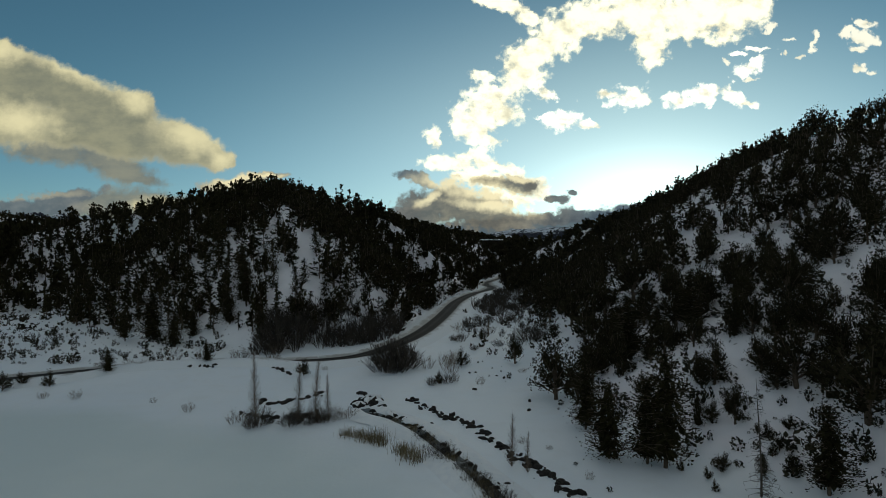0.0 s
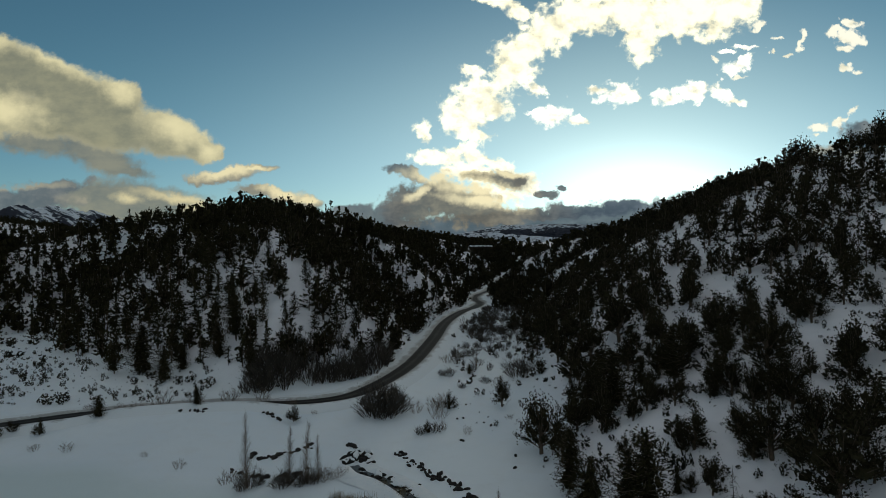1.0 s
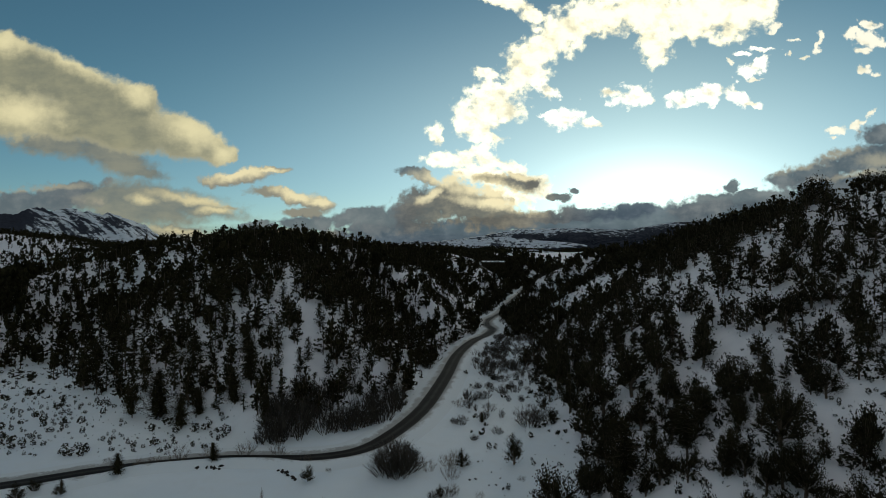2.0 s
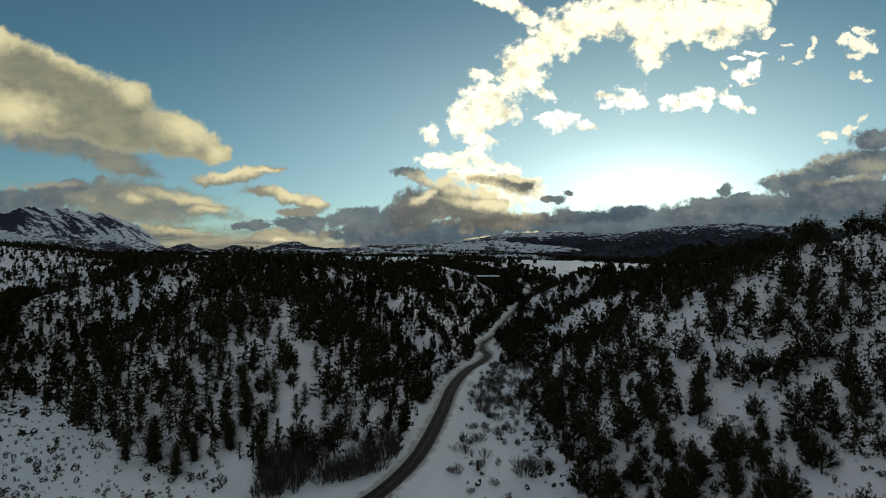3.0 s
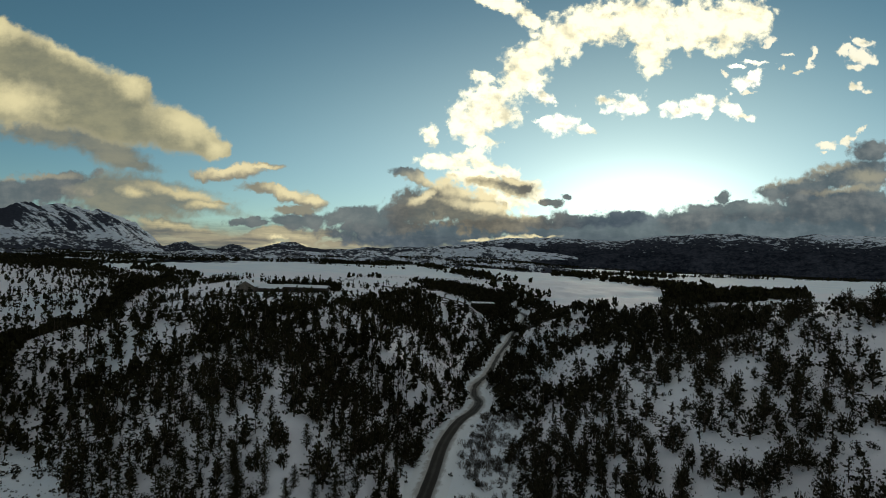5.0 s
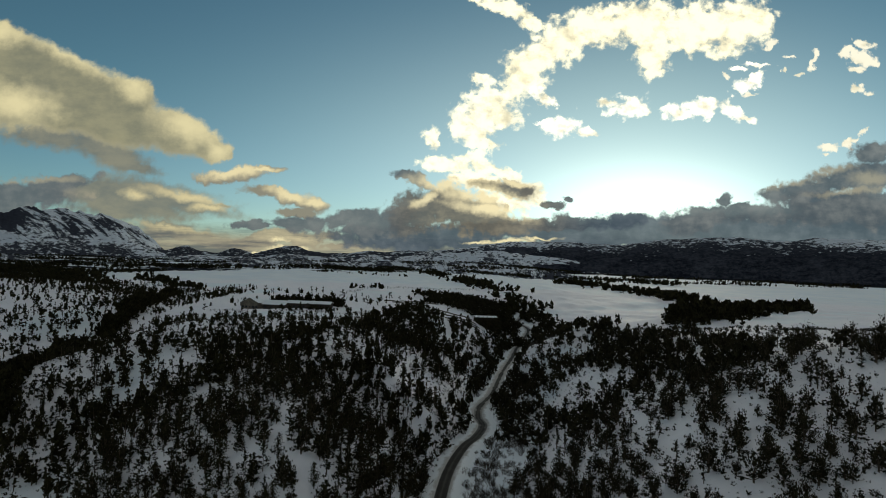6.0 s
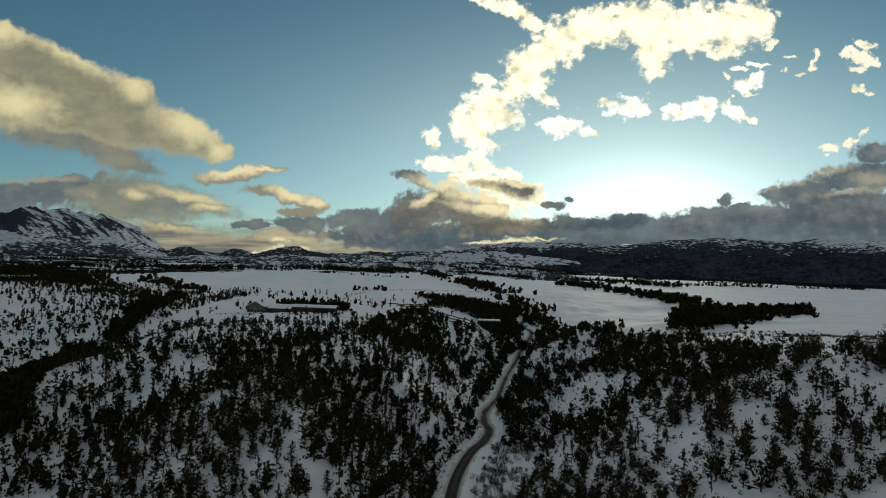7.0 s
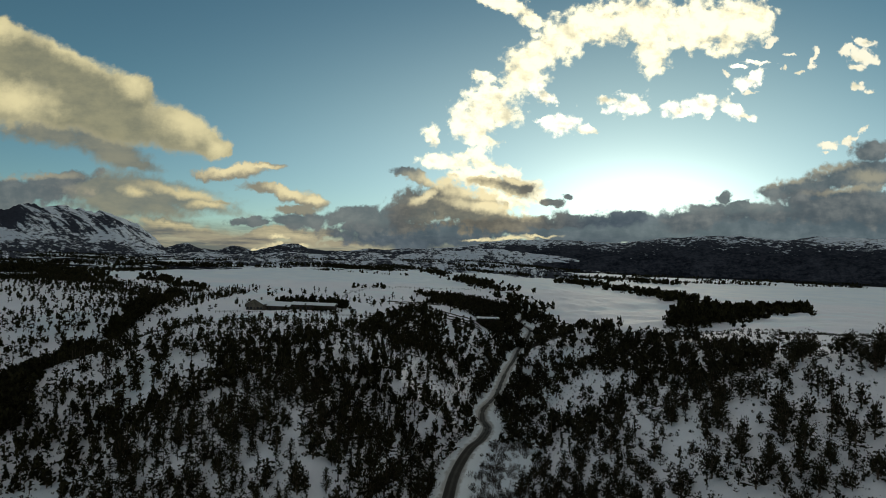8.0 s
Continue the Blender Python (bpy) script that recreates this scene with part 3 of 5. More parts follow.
def build_ground():
    xs = graded(-200, 200, 2.6, -4900, 4900, 1.035)
    xs = xs[(xs > -5000) & (xs < 5000)]
    ys = graded(30, 420, 2.6, -4000, 4900, 1.022)
    gx, gy = np.meshgrid(xs, ys)
    z = land(gx, gy)
    nx, ny = len(xs), len(ys)
    i = (np.arange(ny - 1)[:, None] * nx + np.arange(nx - 1)[None, :]).ravel()
    faces = np.stack([i, i + 1, i + 1 + nx, i + nx], 1)
    me = mesh_from("ground", np.stack([gx, gy, z], -1).reshape(-1, 3), faces, SNOW_GROUND, True)
    d = off_floor(gx, gy)
    r = np.hypot(gx, gy)
    az = np.degrees(np.arctan2(gx, gy))
    bare = np.clip(smooth(d / 15) * (1 - smooth((r - 650) / 300)) * (0.55 + 1.2 * fbm(gx, gy, 60, 3)), 0, 1)
    edge = np.interp(az, (-60, -34, -26, -12, 0, 8, 14, 60), (820, 900, 1020, 1180, 1350, 1700, 1900, 1950))
    woods = smooth((r - edge) / 160) * np.interp(az, (-60, -20, -6, 6, 14, 60), (0.54, 0.50, 0.42, 0.46, 0.80, 0.92))
    ice = smooth((1.15 - ((gx + 62) / 62) ** 2 - ((gy - 44) / 40) ** 2) / 0.4 + 0.8 * fbm(gx, gy, 18, 3))
    for name, v in (("bare", bare), ("woods", woods), ("ice", ice)):
        at = me.attributes.new(name, "FLOAT", "POINT")
        at.data.foreach_set("value", v.ravel().astype(np.float32))
    tagged(part("ground", me, None), "snow-covered valley, hills and far mountain ranges", "ground", kind="structure")


build_ground()


def mountain_material():
    """Snow over rock on the high slopes, dark woods below, thinning upwards."""
    m, N, b = material("mountain_side")
    p = N.add("ShaderNodeNewGeometry").outputs["Position"]
    woods, rock = (N.add("ShaderNodeAttribute", attribute_name=k).outputs["Fac"] for k in ("woods", "rock"))
    xyz = N.add("ShaderNodeSeparateXYZ", {0: p})
    bearing = N.math("ARCTAN2", xyz.outputs[0], xyz.outputs[1])
    # stands of trees follow the slope upwards, so the pattern is laid out along it and by height
    slope = N.add("ShaderNodeCombineXYZ", {0: N.math("MULTIPLY", bearing, 4000.0), 1: N.math("MULTIPLY", xyz.outputs[2], 2.4), 2: N.math("MULTIPLY", xyz.outputs[1], 0.15)}).outputs[0]
    big, fine = N.noise(slope, 0.006, 6.0, 0.64).outputs["Fac"], N.noise(slope, 0.035, 6.0, 0.72).outputs["Fac"]
    snow = N.mix(N.ramp(big, 0.35, 0.65), rgb(0.58, 0.62, 0.68), rgb(0.82, 0.84, 0.87))
    # gullies and ribs run aslant down the rock
    aslant = N.add("ShaderNodeCombineXYZ", {0: N.math("ADD", N.math("MULTIPLY", bearing, 62.0), N.math("MULTIPLY", xyz.outputs[2], 0.016)), 1: N.math("MULTIPLY", xyz.outputs[2], 0.008), 2: 0.0}).outputs[0]
    ribs = N.math("ADD", N.math("MULTIPLY", N.noise(aslant, 1.3, 7.0, 0.66, 0.5).outputs["Fac"], 0.65), N.math("MULTIPLY", fine, 0.35))
    stone = N.ramp(N.math("ADD", ribs, N.math("MULTIPLY", N.math("SUBTRACT", rock, 0.5), 0.55)), 0.475, 0.535)
    col = N.mix(N.math("MULTIPLY", stone, N.ramp(rock, 0.0, 0.15)), snow, N.mix(fine, rgb(0.020, 0.022, 0.032), rgb(0.075, 0.08, 0.10)))
    far = N.math("ADD", N.math("MULTIPLY", big, 0.46), N.math("MULTIPLY", fine, 0.54))
    cover = N.ramp(N.math("ADD", far, N.math("MULTIPLY", N.math("SUBTRACT", woods, 0.5), 0.5)), 0.46, 0.54)
    col = N.mix(N.math("MULTIPLY", cover, N.ramp(woods, 0.0, 0.1)), col, N.mix(N.ramp(N.math("ADD", N.math("MULTIPLY", fine, 0.6), N.math("MULTIPLY", big, 0.4)), 0.36, 0.66), rgb(0.010, 0.012, 0.018), rgb(0.062, 0.066, 0.082)))
    wire(N, b, col, 0.85, big, 0.5, 12.0)
    b.inputs["Specular IOR Level"].default_value = 0.0
    return m


MOUNTAIN_SIDE = mountain_material()


def mountain_height(az, r, az0, az1, ridges, rough):
    """Place of a range at a bearing and a distance, and how far up its slope that is."""
    x, y = r * np.sin(np.radians(az)), r * np.cos(np.radians(az))
    z, top = np.full(az.shape, 26.0), None
    ends = smooth((az - az0) / 2.5) * smooth((az1 - az) / 2.5)
    for far, deep, bearings, rises in ridges:
        bend = far + 0.10 * deep * fbm(az * 30, az * 0 + far, 90, 3)
        crest = 91 + np.interp(az + 0.10 * fbm(az * 8, r, 10, 2), bearings, rises) * far + far * 0.015 * rough ** 2 * fbm(az * 22, az * 0 + far, 12, 5, 0.62)
        t = (r - bend + deep) / deep
        side = np.where(t < 1, 0.62 * np.clip(t, 0, 1) ** 1.5 + 0.38 * smooth(t), np.maximum(0, 1 - 0.6 * (t - 1)))
        ribs = 0.55 - 2.2 * np.abs(fbm(x + far, y, 0.34 * deep, 6, 0.55))
        body = 40 + (crest - 40) * ends * side * (1 + rough * ribs * np.sin(np.pi * np.clip(side, 0, 1)) ** 0.8)
        z = np.maximum(z, np.where(t < 0, 26, body))
        top = crest if top is None else top
    return x, y, z, np.clip((z - 45) / np.maximum(top - 45, 12), 0, 1)


def build_mountain(name, label, az0, az1, step, r0, r1, rows, ridges, rough, cover, stone):
    """A part of the ranges, seen from the valley: each ridge is its distance, the breadth of its near slope, and its skyline
    as bearings in degrees and rise per metre from a height of 91 m. cover and stone give woods and bare rock by bearing and by height up the slope."""
    az, r = np.meshgrid(np.arange(az0, az1 + step / 2, step), np.linspace(r0, r1, rows))
    x, y, z, up = mountain_height(az, r, az0, az1, ridges, rough)
    i = (np.arange(rows - 1)[:, None] * az.shape[1] + np.arange(az.shape[1] - 1)[None, :]).ravel()
    me = mesh_from(name, np.stack([x, y, z], -1).reshape(-1, 3), np.stack([i, i + 1, i + 1 + az.shape[1], i + az.shape[1]], 1), MOUNTAIN_SIDE, True)
    for key, v in (("woods", cover(az, up)), ("rock", stone(az, up))):
        at = me.attributes.new(key, "FLOAT", "POINT")
        at.data.foreach_set("value", v.ravel().astype(np.float32))
    tagged(part(name, me, None), label, "mountain", kind="structure")


def up_by(*levels):
    """A value by height up the slope: pairs of height and value."""
    return lambda az, up: np.interp(up, [a for a, _ in levels], [b for _, b in levels])


PEAK = ((-60, -44, -38.5, -36.9, -35.7, -34.4, -32.9, -31.3, -29.6, -27.9, -26.4, -25.1, -23.5), (0.030, 0.032, 0.036, 0.041, 0.0513, 0.0499, 0.0503, 0.0474, 0.0427, 0.0343, 0.0183, -0.0027, -0.01))
SPURS = ((-60, -36.9, -33.1, -29.1, -25.6, -23), (0.0, 0.002, 0.0, -0.008, -0.014, -0.016))
FAR_HILLS = ((-30, -25.1, -24.2, -23.3, -22.4, -20.7, -19.5, -18.7, -17.7, -16.7, -14.9, -13.6, -12.5, -10.6, -8.5, -6.8, -5.2, -2.9, -0.7, 1.5),
             (-0.01, -0.004, 0.0024, 0.0048, -0.0035, -0.0052, 0.0038, 0.0016, -0.0052, 0.0001, 0.0088, 0.0106, 0.0027, 0.0001, 0.0014, 0.0063, 0.0045, 0.0097, 0.0072, 0.0135))
MASSIF = ((-6, -2.9, 1.5, 4.3, 7.1, 10.4, 15.7, 17.8, 20.8, 22.3, 24.7, 27.4, 29.6, 31.7, 33.3, 36.0, 38.1, 45, 60),
          (0.004, 0.0075, 0.0135, 0.021, 0.0304, 0.0322, 0.031, 0.0301, 0.038, 0.0413, 0.0439, 0.0456, 0.0419, 0.0392, 0.0454, 0.0459, 0.0424, 0.036, 0.03))
SHOULDER = ((15, 18, 22.8, 28, 31.3, 34.9, 38.2, 60), (-0.004, 0.003, 0.0097, 0.016, 0.0188, 0.0142, 0.0129, 0.012))
MID_HILLS = ((-40, -29.1, -25.6, -23.3, -19.9, -17.4, -14.9, -12.8, -9.5, -6.8, -4.0, -0.7, 3.2, 5.5, 8.2, 12.6, 18), (-0.006, -0.012, -0.0161, -0.0104, -0.0112, -0.0116, -0.0035, -0.006, -0.0069, -0.0004, -0.0026, 0.0043, 0.0096, 0.0139, 0.0097, 0.0036, -0.008))
LOW_HILLS = ((-55, -36.8, -33.1, -29.0, -24.6, -19.9, -15.9, -11.7, -8.4, -4.0, 0.5, 4.4, 9.9, 14), (-0.017, -0.0187, -0.0205, -0.0225, -0.0215, -0.0185, -0.0163, -0.0159, -0.0169, -0.0125, -0.0085, -0.0105, -0.0155, -0.02))
FOOTHILLS = [(3200, 800, *MID_HILLS), (2250, 950, *LOW_HILLS)]
build_mountain("mountain_1", "craggy snow-covered mountain peak with bare rock ribs", -58, -21, 0.08, 2350, 4700, 150, [(4500, 1500, *PEAK), (3500, 1150, *SPURS)], 0.62,
               lambda az, up: np.interp(up, (0, 0.3, 0.6, 0.8), (0.60, 0.46, 0.30, 0.0)), lambda az, up: np.interp(up, (0.1, 0.45, 0.75, 1), (0.25, 0.52, 0.55, 0.42)) + 0.35 * smooth((-34.5 - az) / 2.5) * smooth((up - 0.4) / 0.3))
build_mountain("mountain_2", "low dark wooded hills with snow between the trees", -32, 6, 0.08, 3000, 4650, 90, [(4400, 1200, *FAR_HILLS)], 0.30, up_by((0, 0.66), (0.6, 0.60), (1, 0.55)), up_by((0, 0), (1, 0)))
build_mountain("mountain_3", "long dark wooded mountain range with snow on its upper slopes", -8, 58, 0.10, 1950, 4700, 150, [(4500, 2300, *MASSIF), (3300, 1150, *SHOULDER)], 0.26,
               lambda az, up: np.interp(up, (0, 0.30, 0.50, 0.70, 0.90, 1), (0.98, 0.82, 0.70, 0.60, 0.53, 0.53)) - 0.06 * smooth((16 - az) / 6) * smooth((up - 0.35) / 0.4) - 0.10 * smooth((az - 32) / 3) * smooth((up - 0.5) / 0.3), up_by((0, 0), (1, 0)))
build_mountain("mountain_4", "rolling snowy foothills dotted with dark woods", -48, 19, 0.10, 1150, 3600, 150, FOOTHILLS, 0.30,
               lambda az, up: np.interp(up, (0, 0.5, 1), (0.52, 0.50, 0.46)), up_by((0, 0), (1, 0)))


def strip(name, line, offsets, mat, base, shade=True):
    """A band along a line: offsets are (sideways, up) across it."""
    line = np.asarray(line)
    t = np.gradient(line, axis=0)
    t /= np.linalg.norm(t, axis=1)[:, None]
    side = np.stack([t[:, 1], -t[:, 0]], 1)
    rows = []
    for k, (o, up) in enumerate(offsets):
        wob = 0.22 * fbm(line[:, 0] + 31 * k, line[:, 1], 6, 3) if 0 < k < len(offsets) - 1 else 0
        p = line + side * (o + wob * np.sign(o))[:, None] if np.ndim(wob) else line + side * o
        rows.append(np.column_stack([p, base(line[:, 0], line[:, 1]) + up + (0.3 * np.abs(wob) if abs(o) > 3 else 0)]))
    v = np.stack(rows, 1)
    n, m = v.shape[:2]
    i = (np.arange(n - 1)[:, None] * m + np.arange(m - 1)[None, :]).ravel()
    me = mesh_from(name, v.reshape(-1, 3), np.stack([i, i + 1, i + 1 + m, i + m], 1), mat, shade)
    if mat in (ASPHALT, SLUSH):
        half = max(abs(o) for o, _ in offsets)
        at = me.attributes.new("across", "FLOAT", "POINT")
        at.data.foreach_set("value", np.tile(np.array([o / half for o, _ in offsets], np.float32), n))
    return me


def build_road():
    base = lambda x, y: road_height(y)
    road = part("road", strip("road", ROAD_LINE, [(-2.5, -0.02), (-1.7, 0.04), (-0.85, 0.06), (0, 0.08), (0.85, 0.06), (1.7, 0.04), (2.5, -0.02)], ASPHALT, base), None)
    tagged(road, "narrow winding asphalt road, wet and cleared of snow", "road", kind="structure")
    t = np.gradient(ROAD_LINE, axis=0)
    t /= np.linalg.norm(t, axis=1)[:, None]
    side = np.stack([t[:, 1], -t[:, 0]], 1)
    for s in (-1, 1):
        rows = []
        sharp = 0.16 if s > 0 else 0.0
        profile = ((2.1, 0.02), (2.45, 0.12 + sharp * 0.6), (2.95, 0.24 + sharp), (3.6, 0.30 + sharp * 0.8), (4.5, 0.16), (6.2, 0.07), (8.6, -0.30))
        for k, (o, up) in enumerate(profile):
            wob = 0.24 * fbm(ROAD_LINE[:, 0] + 31 * k, ROAD_LINE[:, 1] + 90 * s, 5, 3) * (0 < k)
            p = ROAD_LINE + side * (s * (o + wob))[:, None]
            lift = drift(p[:, 0], p[:, 1])
            z = road_height(ROAD_LINE[:, 1]) + up + lift * np.interp(o, (2.6, 3.6), (0, 1)) if o < 5 else land(p[:, 0], p[:, 1]) + up
            rows.append(np.column_stack([p, z + 0.4 * wob * (0 < k < 5)]))
        v = np.stack(rows[::s], 1)
        n, m = v.shape[:2]
        i = (np.arange(n - 1)[:, None] * m + np.arange(m - 1)[None, :]).ravel()
        me = mesh_from("snow_bank", v.reshape(-1, 3), np.stack([i, i + 1, i + 1 + m, i + m], 1), SLUSH, True)
        at = me.attributes.new("across", "FLOAT", "POINT")
        at.data.foreach_set("value", np.tile(np.array([o / 8.4 for o, _ in profile][::s], np.float32), n))
        tagged(part("snow_bank", me, None), "ploughed bank of dirty snow along the road", "snow bank", "banks along the road", "structure")


build_road()

# ---- plants ----


def tufts(rng, centres, sizes, flat=0.6, lean=None, slim=0.55):
    """Small bent leaf cards, one round each centre; they point along lean, or at random."""
    n = len(centres)
    a = rng.normal(size=(n, 3))
    a[:, 2] *= flat
    if lean is not None:
        a = a * 0.45 + lean
    a /= np.linalg.norm(a, axis=1)[:, None]
    b = np.cross(a, rng.normal(size=(n, 3)))
    b /= np.linalg.norm(b, axis=1)[:, None]
    c = np.cross(a, b)
    s = np.asarray(sizes)[:, None]
    q = np.stack([centres - a * s, centres - b * s * slim + c * s * 0.2, centres + a * s, centres + b * s * slim + c * s * 0.2], 1)
    return q.reshape(-1, 3), np.arange(4 * n).reshape(-1, 4)


def tube(p, q, r0, r1, sides=5):
    """A tapered stick as quads."""
    p, q = np.asarray(p, float), np.asarray(q, float)
    d = (q - p) / (np.linalg.norm(q - p) + 1e-9)
    a = np.cross(d, (0.31, 0.87, 0.12) if abs(d[2]) > 0.5 else (0, 0, 1))
    a /= np.linalg.norm(a)
    b = np.cross(d, a)
    an = np.linspace(0, 2 * np.pi, sides, endpoint=False)
    ring = np.cos(an)[:, None] * a + np.sin(an)[:, None] * b
    v = np.concatenate([p + ring * r0, q + ring * r1])
    i = np.arange(sides)
    return v, np.stack([i, (i + 1) % sides, (i + 1) % sides + sides, i + sides], 1)


def merge(pieces):
    vs, fs, n = [], [], 0
    for v, f in pieces:
        vs.append(v)
        fs.append(f + n)
        n += len(v)
    return np.concatenate(vs), np.concatenate(fs)


def pine_shape(seed, slim, tuft_count, tuft_size, start=0.12, sides=5):
    """A conifer one metre high: its wood and its needles."""
    rng = np.random.RandomState(seed)
    wood = []
    bend = rng.normal(0, 0.018, 2)
    axis = lambda t: np.array([bend[0] * np.sin(3 * t), bend[1] * np.sin(2.3 * t + 1), t])
    if sides < 3:
        wood.append(tube(axis(-0.03), axis(0.9), 0.022, 0.006, 3))
    for a, b in zip(np.linspace(-0.03, 0.78, 4), np.linspace(0.24, 1.0, 4)) if sides > 2 else ():
        wood.append(tube(axis(a), axis(min(b, 0.98)), 0.020 * (1.05 - a), 0.020 * (1.05 - min(b, 1.0)), sides))
    cs, ss, ways = [], [], []
    n_branch = max(5, tuft_count // 9)
    lopsided = rng.uniform(0, 6.28)
    for k in range(n_branch):
        t = start + (1 - start) * ((k + rng.rand()) / n_branch) ** 1.05
        an = rng.uniform(0, 6.28)
        env = slim * (np.sin(np.pi * min(1, (1.04 - t) / (1.04 - start)) ** 0.75 * 0.62) + 0.10)
        ln = env * rng.uniform(0.55, 1.15) * (1 + 0.22 * np.cos(an - lopsided))
        tip = axis(t) + np.array([np.cos(an) * ln, np.sin(an) * ln, ln * rng.uniform(-0.12, 0.45)])
        if k % 3 == 0 and sides > 2:
            wood.append(tube(axis(t), tip, 0.006, 0.002, 3 if sides < 5 else 4))
        m = max(3, int(9 * ln / slim))
        for f in rng.uniform(0.25, 1.05, m):
            cs.append(axis(t) * (1 - f) + tip * f + rng.normal(0, 0.030, 3))
            ss.append(tuft_size * rng.uniform(0.6, 1.25))
            ways.append((np.cos(an), np.sin(an), 0.35))
        # the dark heart of the crown
        cs.append(axis(t) + (tip - axis(t)) * rng.uniform(0.1, 0.45))
        ss.append(max(tuft_size * 1.3, 0.20 * ln))
        ways.append((np.cos(an) * 0.6, np.sin(an) * 0.6, -0.8))
    for f in rng.uniform(0.84, 0.99, 8):
        cs.append(axis(f) + rng.normal(0, 0.016, 3))
        ss.append(tuft_size * 0.75)
        ways.append((rng.normal(0, 0.7), rng.normal(0, 0.7), 0.5))
    return merge([(v, f) for v, f in wood]), tufts(rng, np.array(cs), np.array(ss), 0.6, np.array(ways), 0.58)


def juniper_shape(seed, wide, tuft_count, tuft_size, sides=5):
    """A bushy pinyon or juniper one metre high: limbs fan up from a short trunk to an uneven egg-shaped crown."""
    rng = np.random.RandomState(seed)
    wood, cs, ss, ways = [tube((0, 0, -0.04), (rng.normal(0, 0.02), rng.normal(0, 0.02), 0.30), 0.034, 0.022, max(sides, 3))], [], [], []
    limbs = min(26 + rng.randint(8), tuft_count // 3)
    low = rng.uniform(0, 6.28)
    for k in range(limbs):
        an, up = 2.4 * k + rng.uniform(-0.6, 0.6), rng.uniform(0.0, 1.0) ** 0.85
        root = np.array([0, 0, rng.uniform(0.03, 0.16) + 0.22 * up])
        out = wide * np.sqrt(max(0.02, 1 - (0.18 + 0.82 * up) ** 2.4)) * rng.uniform(0.70, 1.12) * (1 + 0.18 * np.cos(an - low))
        tip = np.array([np.cos(an) * out, np.sin(an) * out, 0.14 + 0.84 * up * rng.uniform(0.86, 1.04)])
        if sides > 2:
            wood.append(tube(root, tip, 0.010, 0.003, 3))
        d = (tip - root) / np.linalg.norm(tip - root)
        n = tuft_count // limbs
        f = rng.uniform(0.40, 1.05, n)
        cs.append(root + (tip - root) * f[:, None] + rng.normal(0, 0.046, (n, 3)))
        ss.append(tuft_size * rng.uniform(0.6, 1.25, n))
        ways.append(np.tile(d + np.array([0, 0, 0.35]), (n, 1)))
        cs.append((root + (tip - root) * rng.uniform(0.35, 0.75))[None])
        ss.append(np.array([max(tuft_size * 1.7, 0.085)]))
        ways.append(d[None] * 0.6)
    return merge(wood), tufts(rng, np.concatenate(cs), np.concatenate(ss), 0.9, np.concatenate(ways), 0.68)


def bare_shape(seed, wide, stems, levels=3, thin=0.012, upright=0.75):
    """A leafless shrub or tree one metre high, of forking twigs."""
    rng = np.random.RandomState(seed)
    wood = []

    def grow(p, d, ln, r, level):
        q = p + d * ln
        wood.append(tube(p, q, r, r * 0.6, 3))
        if level:
            for _ in range(3 if level > 1 else 4):
                e = d + rng.normal(0, 0.42, 3) * np.array([1, 1, 0.6])
                e[2] += 0.10
                grow(p + d * ln * rng.uniform(0.55, 1.0), e / np.linalg.norm(e), ln * rng.uniform(0.5, 0.8), r * 0.55, level - 1)

    for k in range(stems):
        an, off = 2.4 * k + rng.uniform(0, 1), math.sqrt((k + 0.5) / stems) if stems > 1 else 0.0
        d = np.array([np.cos(an) * wide * off, np.sin(an) * wide * off, upright])
        foot = np.array([np.cos(an) * off * 0.42 * wide, np.sin(an) * off * 0.42 * wide, -0.03])
        grow(foot, d / np.linalg.norm(d), rng.uniform(0.26, 0.44) * (1.08 - 0.45 * off * off), thin, levels)
    return merge(wood)


def spread(shape, places, rng):
    """One mesh's arrays for many plants: each place is x, y, z, height, width."""
    v, f = shape
    p = np.asarray(places, float)
    a = rng.uniform(0, 6.28, len(p))
    c, s = np.cos(a)[:, None], np.sin(a)[:, None]
    w, h = (p[:, 3] * p[:, 4])[:, None], p[:, 3][:, None]
    out = np.stack([(v[:, 0] * c - v[:, 1] * s) * w + p[:, :1], (v[:, 0] * s + v[:, 1] * c) * w + p[:, 1:2], v[:, 2] * h + p[:, 2:3]], -1)
    faces = f[None] + (np.arange(len(p)) * len(v))[:, None, None]
    return out.reshape(-1, 3), faces.reshape(-1, f.shape[1])


# where nothing stands on the slopes: centre and half width, half depth
CLEARINGS = [
    (-45, 172, 3.5, 13), (-37, 153, 4, 7), (-54, 156, 2.5, 8), (-67, 160, 3.5, 6), (-83, 198, 3.5, 7), (-110, 190, 3, 7),
    (113, 183, 5, 7), (87, 155, 6, 8), (88, 138, 8, 6), (114, 154, 5, 6), (71, 147, 4, 7), (62, 120, 6, 7), (45, 92, 6, 5),
]
BARE_SPOTS = [(-119, 228, 9, 16), (-108, 232, 9, 12)]
THICKETS = [(-400, 520, 130, 75), (-12, 190, 20, 45), (-22, 270, 30, 45), (55, 200, 22, 60), (62, 300, 25, 70), (60, 400, 25, 60)]
